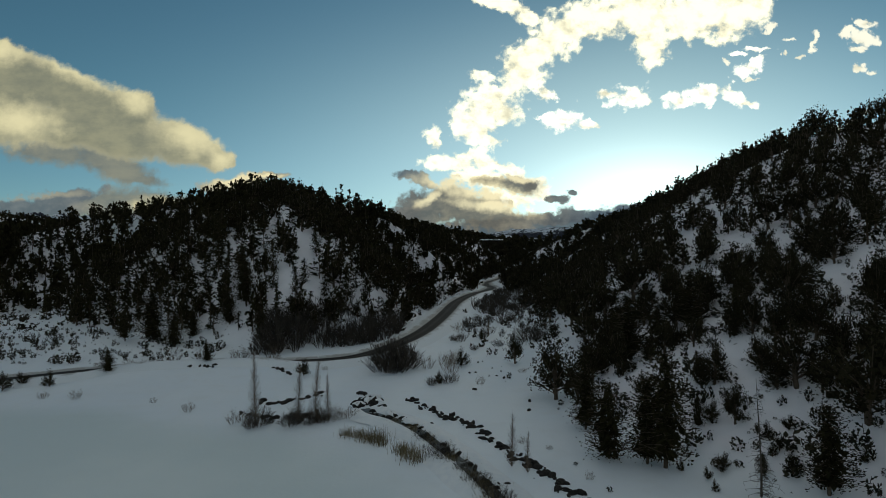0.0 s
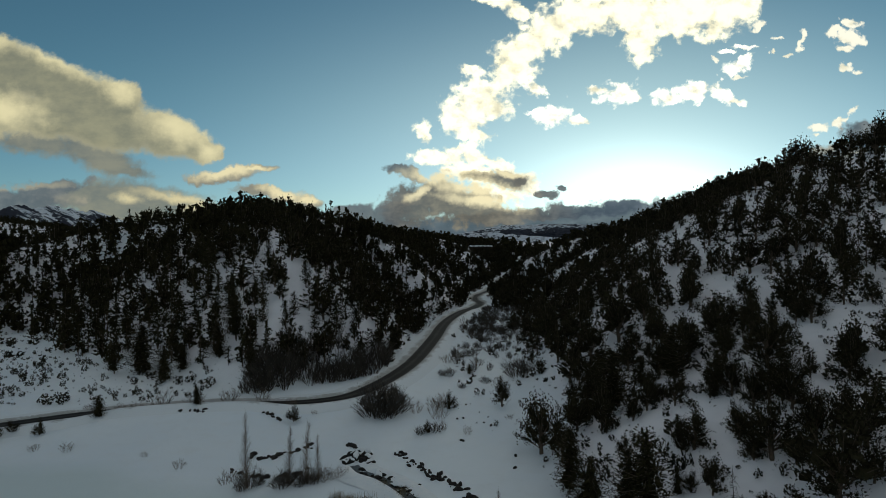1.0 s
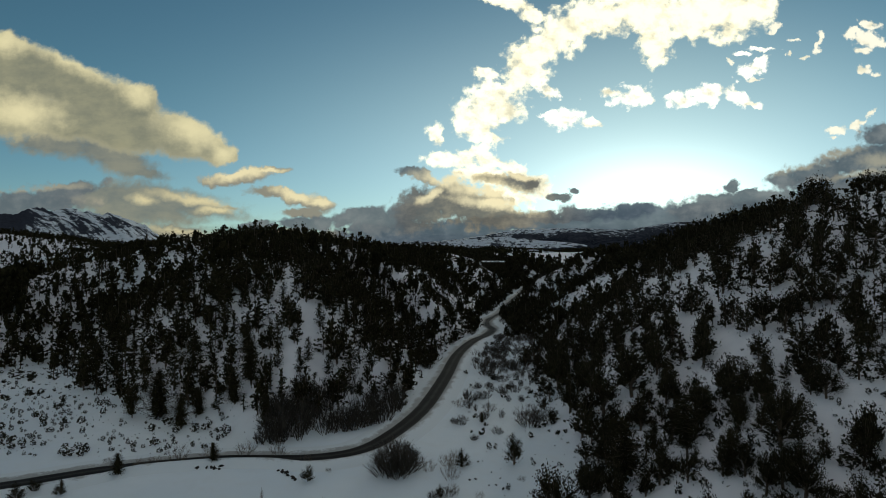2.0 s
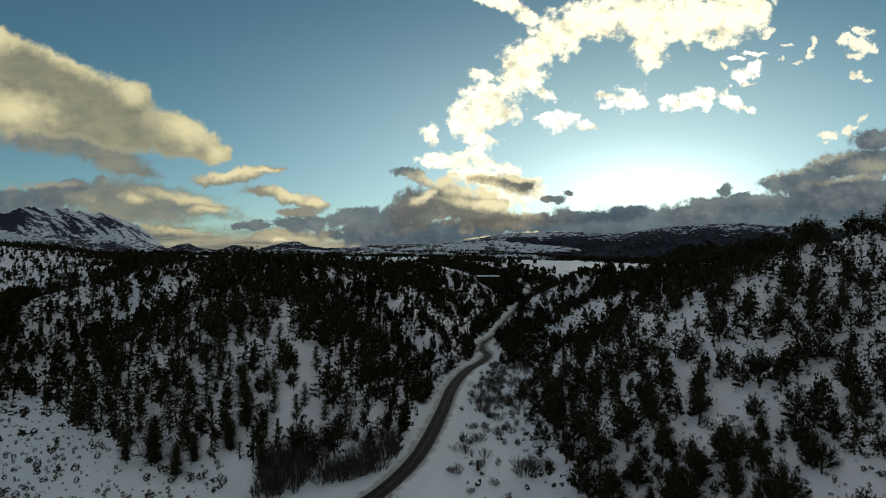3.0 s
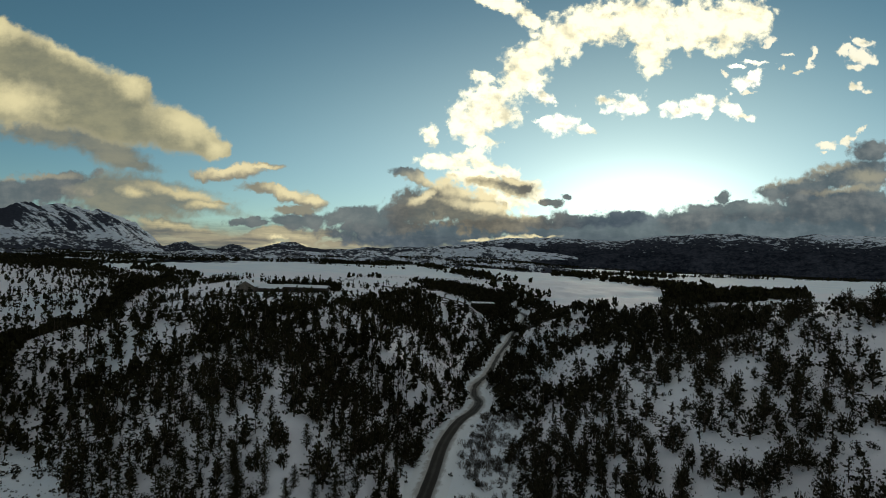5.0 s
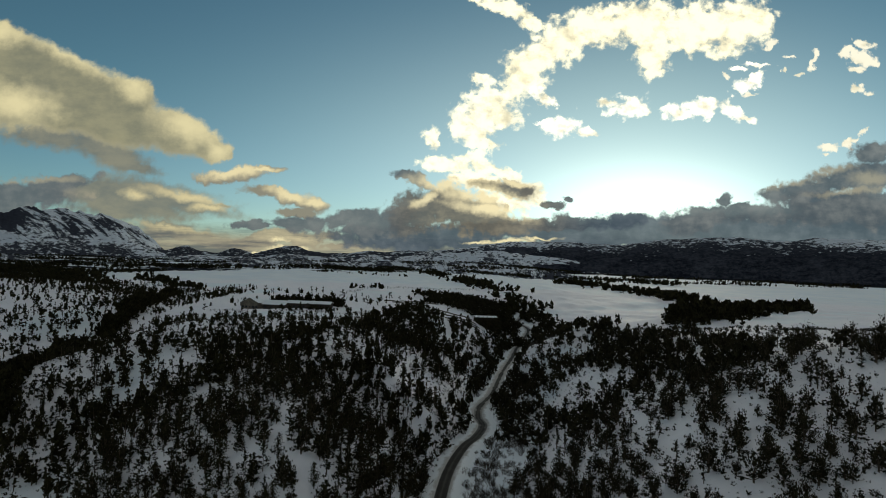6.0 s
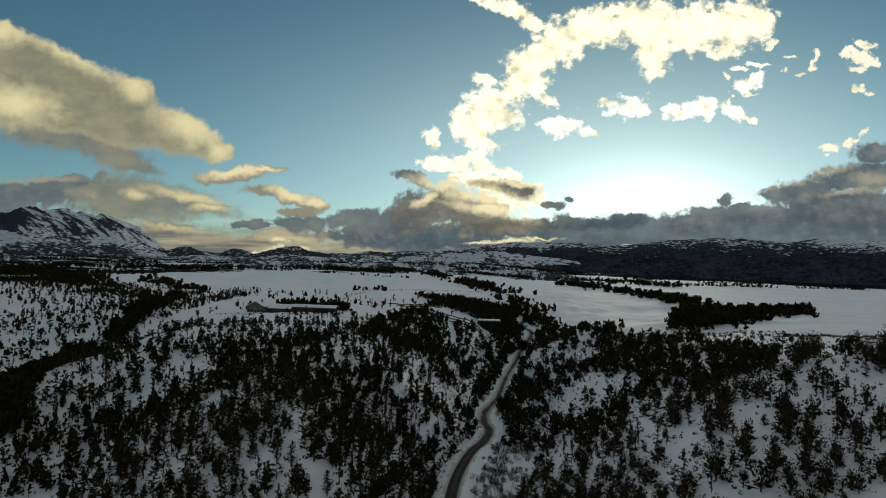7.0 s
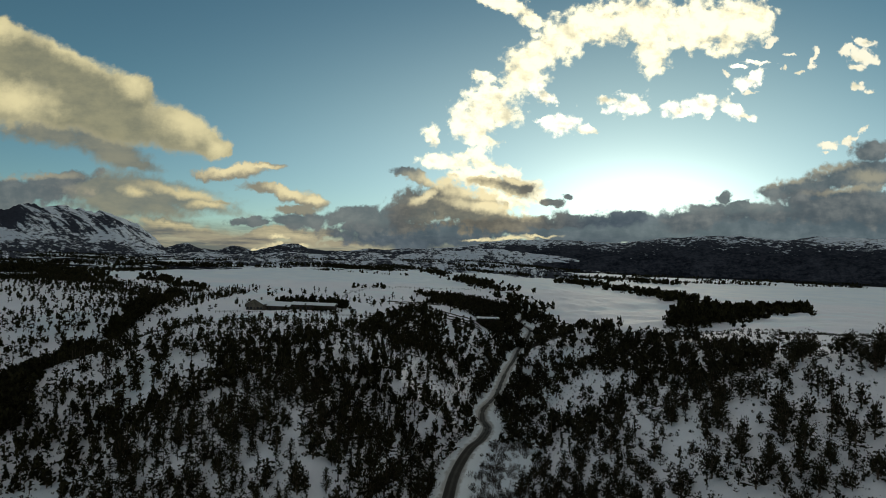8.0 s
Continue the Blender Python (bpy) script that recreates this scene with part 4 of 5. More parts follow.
# belts of trees on the high ground: a line, half width, trees to the metre, height
NEAR_BELTS = [
    ([(-160, 200), (-176, 232), (-198, 285), (-210, 330), (-207, 368), (-218, 430), (-237, 500), (-258, 640)], 5.0, 2.6, 6.5),
    ([(138, 350), (162, 362), (224, 437), (296, 516), (364, 570)], 17, 1.7, 9),
    ([(226, 506), (304, 594), (304, 549)], 18, 1.1, 9),
    ([(246, 1105), (275, 974), (285, 858), (302, 780), (287, 651)], 22, 1.3, 9),
    ([(400, 1417), (467, 1290), (495, 1180)], 22, 0.5, 9),
    ([(721, 1597), (964, 1605), (1344, 1768)], 16, 0.30, 7),
    ([(83, 567), (94, 647), (87, 750), (70, 908), (23, 1235), (-31, 1497)], 22, 0.9, 8),
    ([(48, 446), (62, 452), (72, 470)], 4, 0.7, 8),
    ([(14, 446), (0, 456), (-14, 470)], 4, 0.5, 7),
]
FAR_BELTS = [
    ([(-258, 610), (-325, 690), (-427, 826)], 14, 0.8, 7),
    ([(-720, 960), (-616, 880), (-480, 760), (-400, 600)], 34, 1.5, 7),
    ([(845, 1640), (1160, 1690), (1700, 1800)], 14, 0.35, 7),
    ([(-450, 1900), (-200, 1560), (60, 1720), (260, 1500), (560, 1560), (640, 1740)], 40, 0.8, 8),
    ([(-950, 1060), (-700, 1130), (-420, 1240)], 34, 1.0, 8),
    ([(-700, 1500), (-300, 1900), (300, 1950), (900, 1900)], 60, 0.45, 7),
    ([(36, 540), (9, 557), (-29, 665)], 9, 0.6, 6),
    ([(330, 1260), (700, 1290), (1000, 1330)], 16, 0.35, 7),
    ([(-60, 1180), (-217, 1230), (-420, 1290)], 12, 0.4, 6),
    ([(-152, 441), (-118, 439), (-72, 436)], 2.0, 1.5, 7.0),
    ([(-142, 410), (-110, 409), (-72, 408)], 2.5, 0.55, 3.4),
    ([(-175, 690), (-120, 720), (-60, 705)], 9, 0.25, 6),
]


def scatter(rng, x0, x1, y0, y1, gap):
    n = np.arange(x0, x1, gap), np.arange(y0, y1, gap)
    gx, gy = np.meshgrid(*n)
    return gx.ravel() + rng.uniform(-0.48, 0.48, gx.size) * gap, gy.ravel() + rng.uniform(-0.48, 0.48, gx.size) * gap


def ellipses(x, y, spots):
    return np.min([((x - a) / c) ** 2 + ((y - b) / d) ** 2 for a, b, c, d in spots], axis=0)


def wood_places(rng):
    """All trees of the slopes and the high ground: x, y, height."""
    x, y = scatter(rng, -620, 330, 30, 640, 3.2)
    d = off_floor(x, y)
    left = x < np.interp(y, (0, 110, 200, 330, 460, 600), (0, -5, 5, 33, 66, 90))
    keep = d > np.where(y > 185, 0.5, np.where(left, np.where(x < -78, 1.5, 5), 3))
    keep |= (y > 240) & (y < 560)
    beyond = left & (x < -176 - (y - 250) * 0.05) & (y > 200)
    top = (d > 118) & ~beyond
    dens = np.where(left, np.where(y < 225, np.where(d < 45, 1.12, 0.95), np.where(d < 45, 0.80, 0.58)), 0.58)
    dens = np.where(left & (d > 75), np.where(y < 225, 0.66, 0.36), dens)
    dens = np.where(~left & (d > 85), np.where(x > 92, 0.24, 0.42), dens)
    dens = np.where(beyond, 0.32, dens)
    dens = np.where(left & ~beyond & (x < -92) & (d > 38), dens * 0.74, dens)
    dens = dens + np.where(left, 0.50, 0.62) * fbm(x * 1.5, y * 0.7, 15, 3)
    dens = np.where(ellipses(x, y, THICKETS) < 1, np.where(x < -200, 0.72, np.where(left, np.where(y < 240, 1.0, 0.44), 0.46)) + 0.6 * fbm(x * 1.5, y * 0.7, 16, 3), dens)
    dens = np.where((x > 0) & (y > 235) & (y < 500) & (d < 45), 0.40 + 0.75 * fbm(x * 1.4, y * 0.8, 17, 3), dens)
    dens = np.where(ellipses(x, y, CLEARINGS) < 1, np.where(left, 0.26, 0.14), dens)
    dens = np.where(ellipses(x, y, [(50, 165, 17, 34)]) < 1, 0.80 + 0.5 * fbm(x * 1.5, y * 0.7, 15, 3), dens)
    dens = np.where(ellipses(x, y, BARE_SPOTS) < 1, 0.36, dens)
    dens = np.where(top & (y > 262), 0.06, dens)
    dens = np.where(top & (y > 330) & (x > 120), 0.0, dens)
    dens = np.where(left & ~beyond & (y > 335) & (d > 75), 0.03, dens)
    dens = np.where(beyond & (y > 585), 0.10, dens)
    dens = np.where(ellipses(x, y, [(-112, 395, 50, 38)]) < 1, 0.015, dens)
    dens = np.where(left & (d < 3) & (x < -62) & (y < 215), 0.16, dens)
    dens = np.where((x > 48) & (x < 118) & (y > 105) & (y < 190), dens * np.where((x > 78) & (y > 118), 0.94, 0.60), dens)
    dens = np.where(~left & (x > 106) & (y > 388), 0.01, dens)
    dens = np.where(left & (x < -78) & (y > 140) & (y < 200) & (d < 30), 0.80 + 0.4 * fbm(x, y, 15, 3), dens)
    dens = np.where(ellipses(x, y, [(10, 486, 30, 34), (42, 497, 13, 10)]) < 1, 0.04, dens)
    dens = np.where((y > 225) & (d > 12) & ~beyond, dens * np.where(left, 0.80, 0.62), dens)
    # at the foot of the slope only single trees stand
    dens = np.where(~left & (x < 44) & (y < 83), 0.0, dens)
    # the open snow behind the crest
    dens = np.where((x > 116 - 0.37 * (y - 241)) & (y > 150) & (x > 122), 0.0, dens)
    keep &= rng.rand(len(x)) < dens
    for px, py, _ in SLOPE_JUNIPERS + NEAR_JUNIPERS + NEAR_PINES + HILL_PINES + LONE_PINES + LONE_JUNIPERS + CREST_PINYONS:
        keep &= np.hypot(x - px, y - py) > 3.4
    keep &= to_line(x, y, ROAD_COARSE) > np.where(left, 5.5, np.where(y > 290, 6, 9))
    x, y, left, beyond = x[keep], y[keep], left[keep], beyond[keep]
    h = np.where(left, 7.8, 6.6) * rng.uniform(0.5, 1.25, len(x))
    h = np.where(beyond, h * 0.62, h)
    h = np.where(~left & (y > 225), h * 1.25, np.where(~left & (x > 78) & (y > 118), h * 1.12, h))
    h = np.where(left & ~beyond & (off_floor(x, y) > 80), h * 0.72, h)
    h = np.where(~left & (y < 100) & (x < 62), h * 0.9, h)
    return x, y, h


def belt_places(rng):
    out = []
    for line, half, rate, tall in NEAR_BELTS + FAR_BELTS:
        for a, b in zip(line, line[1:]):
            ln = math.hypot(b[0] - a[0], b[1] - a[1])
            for _ in range(int(ln * rate)):
                t, o = rng.rand(), rng.normal(0, half * 0.6)
                out.append((a[0] + (b[0] - a[0]) * t - (b[1] - a[1]) / ln * o, a[1] + (b[1] - a[1]) * t + (b[0] - a[0]) / ln * o, tall * rng.uniform(0.45, 1.3)))
    out = np.array(out)
    # they stand in clumps, with gaps between
    clump = fbm(out[:, 0], out[:, 1], 34, 3)
    out[:, 2] *= 1 + 0.5 * np.clip(clump, -0.5, 0.5)
    return out[clump > -0.13]


# single trees that stand out by the road and at the foot of the slopes: x, y, height
SLOPE_JUNIPERS = [
    (93, 151, 7.8), (90, 136, 9.5), (92, 129, 8.0), (81, 135, 9.2), (69, 141, 9.3), (73, 135, 4.7), (77, 119, 8.4), (86, 124, 9.1), (80, 117, 5.8), (66, 117, 9.1),
    (64, 120, 6.5), (68, 113, 9.0), (75, 103, 10.5), (55, 141, 8.6), (50, 152, 7.9), (54, 118, 9.3), (57, 126, 7.9), (61, 110, 5.9), (59, 104, 5.7), (66, 105, 6.8),
    (62, 97, 7.3), (52, 102, 8.1), (55, 98, 6.8), (42, 154, 8.3), (45, 148, 6.7), (46, 123, 9.2), (40, 121, 11.5), (34, 131, 11.3), (30, 150, 12.6), (46, 117, 6.4),
    (29, 131, 9.5), (34, 121, 9.0),
]
NEAR_JUNIPERS = [
    (17, 88, 10.5), (35, 75, 6.4), (27, 79, 3.3), (40, 73, 5.2), (46, 67, 7.6), (50, 67, 6.3), (47, 73, 7.1), (49, 82, 8.6), (48, 92, 6.1),
    (55, 103, 6.1), (59, 87, 6.1), (52, 85, 6.9), (72, 96, 7.0),
]
NEAR_PINES = [
    (29, 93, 11.1), (40, 93, 9.6), (34, 78, 3.3), (42, 83, 5.8), (43, 105, 5.8), (37, 100, 5.5),
]
HILL_PINES = [
    (-69, 138, 11.6), (-61, 131, 7.9), (-76, 138, 7.4), (-50, 135, 8.7), (-40, 126, 7.3), (-59, 136, 6.5), (-47, 138, 10.6), (-51, 147, 9.2), (-41, 139, 6.3), (-35, 137, 7.0),
    (-29, 141, 5.4), (-42, 143, 9.1), (-63, 162, 10.5), (-72, 177, 10.7), (-60, 171, 9.1), (-45, 158, 6.6), (-34, 141, 6.0), (-79, 150, 10.4), (-70, 147, 11.0), (-33, 150, 7.2),
    (-24, 144, 9.1), (-19, 149, 9.3), (-14, 174, 10.7), (-68, 153, 10.3),
]
# broad pinyons along the crest: x, y, height
CREST_PINYONS = [
    (108, 279, 5.8), (105, 255, 5.8), (104, 237, 8.5), (109, 228, 7.8), (109, 216, 9.7), (109, 206, 8.6), (114, 198, 8.5), (120, 202, 7.8), (113, 178, 8.6), (116, 178, 10.0),
    (126, 189, 9.4), (132, 178, 8.0), (127, 167, 7.9), (127, 161, 10.8), (132, 165, 12.2), (95, 364, 7.0), (103, 360, 7.1), (110, 358, 6.5), (119, 336, 7.5), (118, 317, 7.0),
]
LONE_PINES = [
    (-44.4, 108, 4.2), (-59.9, 103.3, 4.2), (8.8, 135.3, 2.7),
    (18.4, 75.5, 8.6), (18.9, 66.4, 8.6), (24.2, 63.6, 12.5), (22.6, 64.8, 9.5), (30.5, 69.7, 3.6), (36.3, 54.7, 8.5), (28, 72, 2.4), (33, 60, 2.2),
]
# tall trees before the hillside house
HOUSE_TREES = [(32.5, 487, 4.8), (36, 485, 7.7), (39.5, 487, 8.8), (43, 486, 11.3), (46.5, 487, 12.6), (50, 488, 15.0)]
LONE_JUNIPERS = [
    (40.7, 82.2, 5.5), (43.0, 80.5, 6.0), (43.6, 76.1, 6.5), (45.6, 75.6, 7.0), (40.4, 73.3, 4.0), (32.1, 69.3, 3.0), (35.7, 61.8, 1.7), (35.6, 63.9, 2.0), (35.0, 64.8, 1.5), (35.1, 58.6, 2.5), (29.8, 61.9, 2.2), (27.4, 60.5, 1.5), (26.9, 57.8, 1.3), (37.8, 63.6, 1.9), (34.8, 61.5, 1.6), (40.8, 56.3, 1.5), (39.8, 69.2, 3.6), (43.2, 66.1, 5.0), (25.5, 62.6, 1.4), (33.5, 75.5, 3.2),
    (13.6, 110.6, 6.4), (-25, 103, 3.2), (-66.4, 97.4, 3.0), (-72.7, 95.2, 3.4), (-71.6, 98.2, 2.6), (3.3, 109.9, 3.6), (-0.9, 97, 2.3), (33.9, 67.6, 5.2), (43.9, 59.8, 11), (41.5, 68.1, 8.5), (47, 75, 7), (50, 64, 9)]


def with_ground(x, y, h, rng, lo=0.85, hi=1.2):
    return np.column_stack([x, y, land(x, y) - 0.1, h, rng.uniform(lo, hi, len(x))])


def near_tree(kind, shapes, mats, label, group):
    """The first of a kind of near trees, with trunk and crown, to be copied."""
    base = new(kind)
    part("trunk", mesh_from("trunk", *shapes[0], mats[0]), None, base)
    part("crown", mesh_from("crown", *shapes[1], mats[1]), None, base)
    return tagged(base, label, "tree", group)


def build_trees():
    rng = np.random.RandomState(11)
    x, y, h = wood_places(rng)
    near = (y < 175) & (x > -95) & (x < 105)
    order = np.argsort(np.hypot(x, y * 1.0) + np.where(near, 0, 1e6))[:210]
    as_things = np.zeros(len(x), bool)
    as_things[order] = near[order]
    fine_pines = [near_tree("pine_tree", pine_shape(s, w, 3600, 0.0155, st), (BARK, NEEDLES), "dark green pine tree rooted in the snow of the valley", "pines on the slopes")
                  for s, w, st in ((6, 0.25, 0.08), (7, 0.22, 0.12), (8, 0.27, 0.05))]
    fine_junipers = [near_tree("juniper_tree", juniper_shape(s, w, 2800, 0.0165), (BARK, JUNIPER), "bushy dark juniper tree rooted in the snow of the valley", "junipers on the slopes")
                     for s, w in ((25, 0.36), (26, 0.42), (27, 0.33))]
    pines = [near_tree("pine_tree", pine_shape(s, w, 900, 0.0255, st), (BARK, NEEDLES), "dark green pine tree rooted in the snowy slope", "pines on the slopes")
             for s, w, st in ((1, 0.25, 0.07), (2, 0.21, 0.10), (3, 0.28, 0.05), (4, 0.19, 0.14), (5, 0.23, 0.06))]
    junipers = [near_tree("juniper_tree", juniper_shape(s, w, 1100, 0.0255), (BARK, JUNIPER), "bushy dark juniper tree rooted in the snowy slope", "junipers on the slopes")
                for s, w in ((21, 0.36), (22, 0.42), (23, 0.32), (24, 0.38))]
    used = set()

    def plant(kinds, px, py, ph):
        m = kinds[rng.randint(len(kinds))]
        w = rng.uniform(0.88, 1.18)
        at = Matrix.Translation((px, py, land_at(px, py) - 0.1)) @ Matrix.Rotation(rng.uniform(0, 6.28), 4, "Z") @ Matrix.Rotation(rng.normal(0, 0.03), 4, "X")
        if m.name in used:
            t = copy_thing(m, at)
        else:
            used.add(m.name)
            t = m
            t.matrix_basis = at
        t.scale = (ph * w, ph * w, ph)

    for px, py, ph in LONE_PINES + NEAR_PINES + HILL_PINES[:8]:
        plant(fine_pines, px, py, ph)
    for px, py, ph in HILL_PINES[8:]:
        plant(pines, px, py, ph)
    for px, py, ph in LONE_JUNIPERS + NEAR_JUNIPERS:
        plant(fine_junipers, px, py, ph)
    for px, py, ph in SLOPE_JUNIPERS + CREST_PINYONS + HOUSE_TREES:
        plant(junipers, px, py, ph)
    for i in np.where(as_things)[0]:
        plant(pines if (x[i] < 0) == (rng.rand() < 0.8) else junipers, x[i], y[i], h[i])
    for m in pines + junipers + fine_pines + fine_junipers:
        if m.name not in used:
            plant([m], 60 + rng.uniform(-9, 9), 130 + rng.uniform(-9, 9), 6)
    # the woods behind, coarser with distance
    x, y, h = x[~as_things], y[~as_things], h[~as_things]
    far = np.hypot(x, y)
    for name, label, area in (("hill_woods", "dark pine and juniper woods on the snowy hillside", x < 20), ("slope_woods", "scattered dark junipers and pines on the snowy slope", x >= 20)):
        wood_v, leaf_v = [], []
        pick = np.where(rng.rand(len(x)) < (0.55 if name == "hill_woods" else 0.30), rng.randint(0, 3, len(x)), rng.randint(3, 6, len(x)))
        for lo, hi, count, size, sides in ((0, 215, 170, 0.046, 3), (215, 380, 70, 0.071, 2), (380, 1e9, 24, 0.12, 2)):
            kinds = [pine_shape(40 + s, w, count, size, st, sides) for s, w, st in ((1, 0.21, 0.12), (2, 0.17, 0.18), (3, 0.24, 0.08))]
            kinds += [juniper_shape(50 + s, w, count, size * 1.05, sides) for s, w in (((1, 0.27), (2, 0.33), (3, 0.24)) if name == "hill_woods" else ((1, 0.34), (2, 0.41), (3, 0.30)))]
            for k, (w, l) in enumerate(kinds):
                sel = area & (pick == k) & (far >= lo) & (far < hi)
                if sel.any():
                    p = with_ground(x[sel], y[sel], h[sel], rng)
                    seed = rng.randint(1 << 30)
                    wood_v.append(spread(w, p, np.random.RandomState(seed)))
                    leaf_v.append(spread(l, p, np.random.RandomState(seed)))
        base = tagged(new(name), label, "woods", kind="stuff")
        part("trunks", mesh_from("trunks", *merge(wood_v), BARK), None, base)
        part("crowns", mesh_from("crowns", *merge(leaf_v), NEEDLES if name == "hill_woods" else JUNIPER), None, base)
    b = belt_places(rng)
    b = np.column_stack([b, land(b[:, 0], b[:, 1])])
    # copses on the foothills
    az, r = rng.uniform(-40, 14, 26000), rng.uniform(1000, 2500, 26000)
    hx, hy, hz, _ = mountain_height(az, r, -48, 19, FOOTHILLS, 0.30)
    stand = fbm(hx, hy, 190, 4, 0.6) + 0.05 * smooth((-22 - az) / 8)
    sel = (stand > 0.20) & (r > np.interp(az, (-40, -26, -12, 0, 8, 14), (930, 1080, 1230, 1420, 1750, 1900))) & (rng.rand(26000) < 0.5)
    b = np.concatenate([b, np.column_stack([hx, hy, rng.uniform(4.5, 9, 26000), np.maximum(hz, land(hx, hy))])[sel]])
    far = np.hypot(b[:, 0], b[:, 1])
    wood_v, leaf_v = [], []
    pick = rng.randint(0, 3, len(b))
    for lo, hi, count, size in ((0, 500, 46, 0.108), (500, 1e9, 16, 0.18)):
        for k, wide in enumerate((0.36, 0.44, 0.30)):
            w, l = juniper_shape(71 + k, wide, count, size, 2)
            q = b[(pick == k) & (far >= lo) & (far < hi)]
            p = np.column_stack([q[:, :2], q[:, 3] - 0.1, q[:, 2], rng.uniform(0.85, 1.2, len(q))])
            wood_v.append(spread(w, p, np.random.RandomState(k)))
            leaf_v.append(spread(l, p, np.random.RandomState(k)))
    base = tagged(new("tree_belts"), "dark belts of trees between the snowy fields", "woods", kind="stuff")
    part("trunks", mesh_from("trunks", *merge(wood_v), BARK), None, base)
    part("crowns", mesh_from("crowns", *merge(leaf_v), NEEDLES), None, base)


build_trees()

# ---- shrubs, reeds and stones of the valley floor ----


def plant_copies(base, places, rng):
    """Copies of a plant of one metre: x, y, height."""
    for i, (px, py, ph) in enumerate(places):
        at = Matrix.Translation((px, py, land_at(px, py) - 0.06)) @ Matrix.Rotation(rng.uniform(0, 6.28), 4, "Z")
        t = base if i == 0 else copy_thing(base, at)
        t.matrix_basis = at
        t.scale = (ph * rng.uniform(0.9, 1.2), ph * rng.uniform(0.9, 1.2), ph)


PALE_SHRUBS = [
    (-58.2, 108.5, 3.6), (-52.4, 110.6, 4.0), (-40.5, 114.9, 3.8), (-33.7, 114.6, 3.2), (-57.6, 90.6, 2.0), (-44.3, 88, 1.4), (-37.3, 84.1, 1.8), (-14.5, 79.5, 2.4),
    (-25.5, 77, 2.6), (-20.2, 78.2, 2.6), (-17.2, 78.4, 2.6), (-27.6, 79.5, 1.8), (-63, 91, 1.6), (-71, 88, 1.4), (-22, 107, 1.8), (1.2, 104.2, 4.2), (4.6, 136.9, 2.7),
    (-3.2, 107.5, 3.2), (14, 103.5, 1.5), (9.5, 71, 1.6), (12.5, 69, 1.2), (15.2, 61, 1.4), (-66, 110.5, 2.2), (6.0, 96.5, 1.6), (-27.5, 111, 2.4), (1.7, 98.4, 2.6), (0.9, 110.4, 4.2), (2.0, 111.2, 3.5), (3.8, 147.5, 5.0),
    (-46.5, 112, 3.4), (-56, 110, 3.2), (-15.5, 79, 2.8), (-13.4, 80.2, 2.6), (-28.8, 79.0, 2.2),
]
DARK_SHRUBS = [
    (-25.8, 77.2, 2.4), (-20.6, 77.8, 2.4), (-18.2, 78.0, 2.2), (-16.4, 78.8, 2.0), (-23.8, 78.6, 1.5), (-11.2, 106.0, 6.4), (-9.4, 107.0, 7.4), (-7.4, 108.2, 7.2), (-10.2, 109.0, 7.4),
    (-8.4, 105.2, 5.2), (-8.2, 110.4, 6.8), (0.3, 97.6, 2.4), (-2, 96.4, 2.0), (3.8, 133.8, 3.0), (2.2, 134.5, 2.4), (19.7, 133.2, 5.0), (21.5, 135, 5.0), (-25, 78.4, 2.8),
    (-20.2, 78.6, 2.9), (-17.4, 79.2, 2.7), (9.5, 138, 2.6), (12, 128, 2.0), (6.5, 124.0, 1.6),
]
# oak bushes further up the road
ROAD_OAKS = [
    (44.0, 314.0, 4.6), (52.3, 343.8, 5.0), (49.2, 294.3, 4.4), (38.4, 282.5, 4.2), (17.3, 190.1, 3.4), (13.9, 181.3, 3.0), (20.8, 195.6, 3.6), (23.1, 187.8, 3.2), (29.6, 194.2, 3.4),
    (33.0, 182.2, 3.0), (41.9, 259.0, 4.0), (40.2, 219.3, 3.6),
]


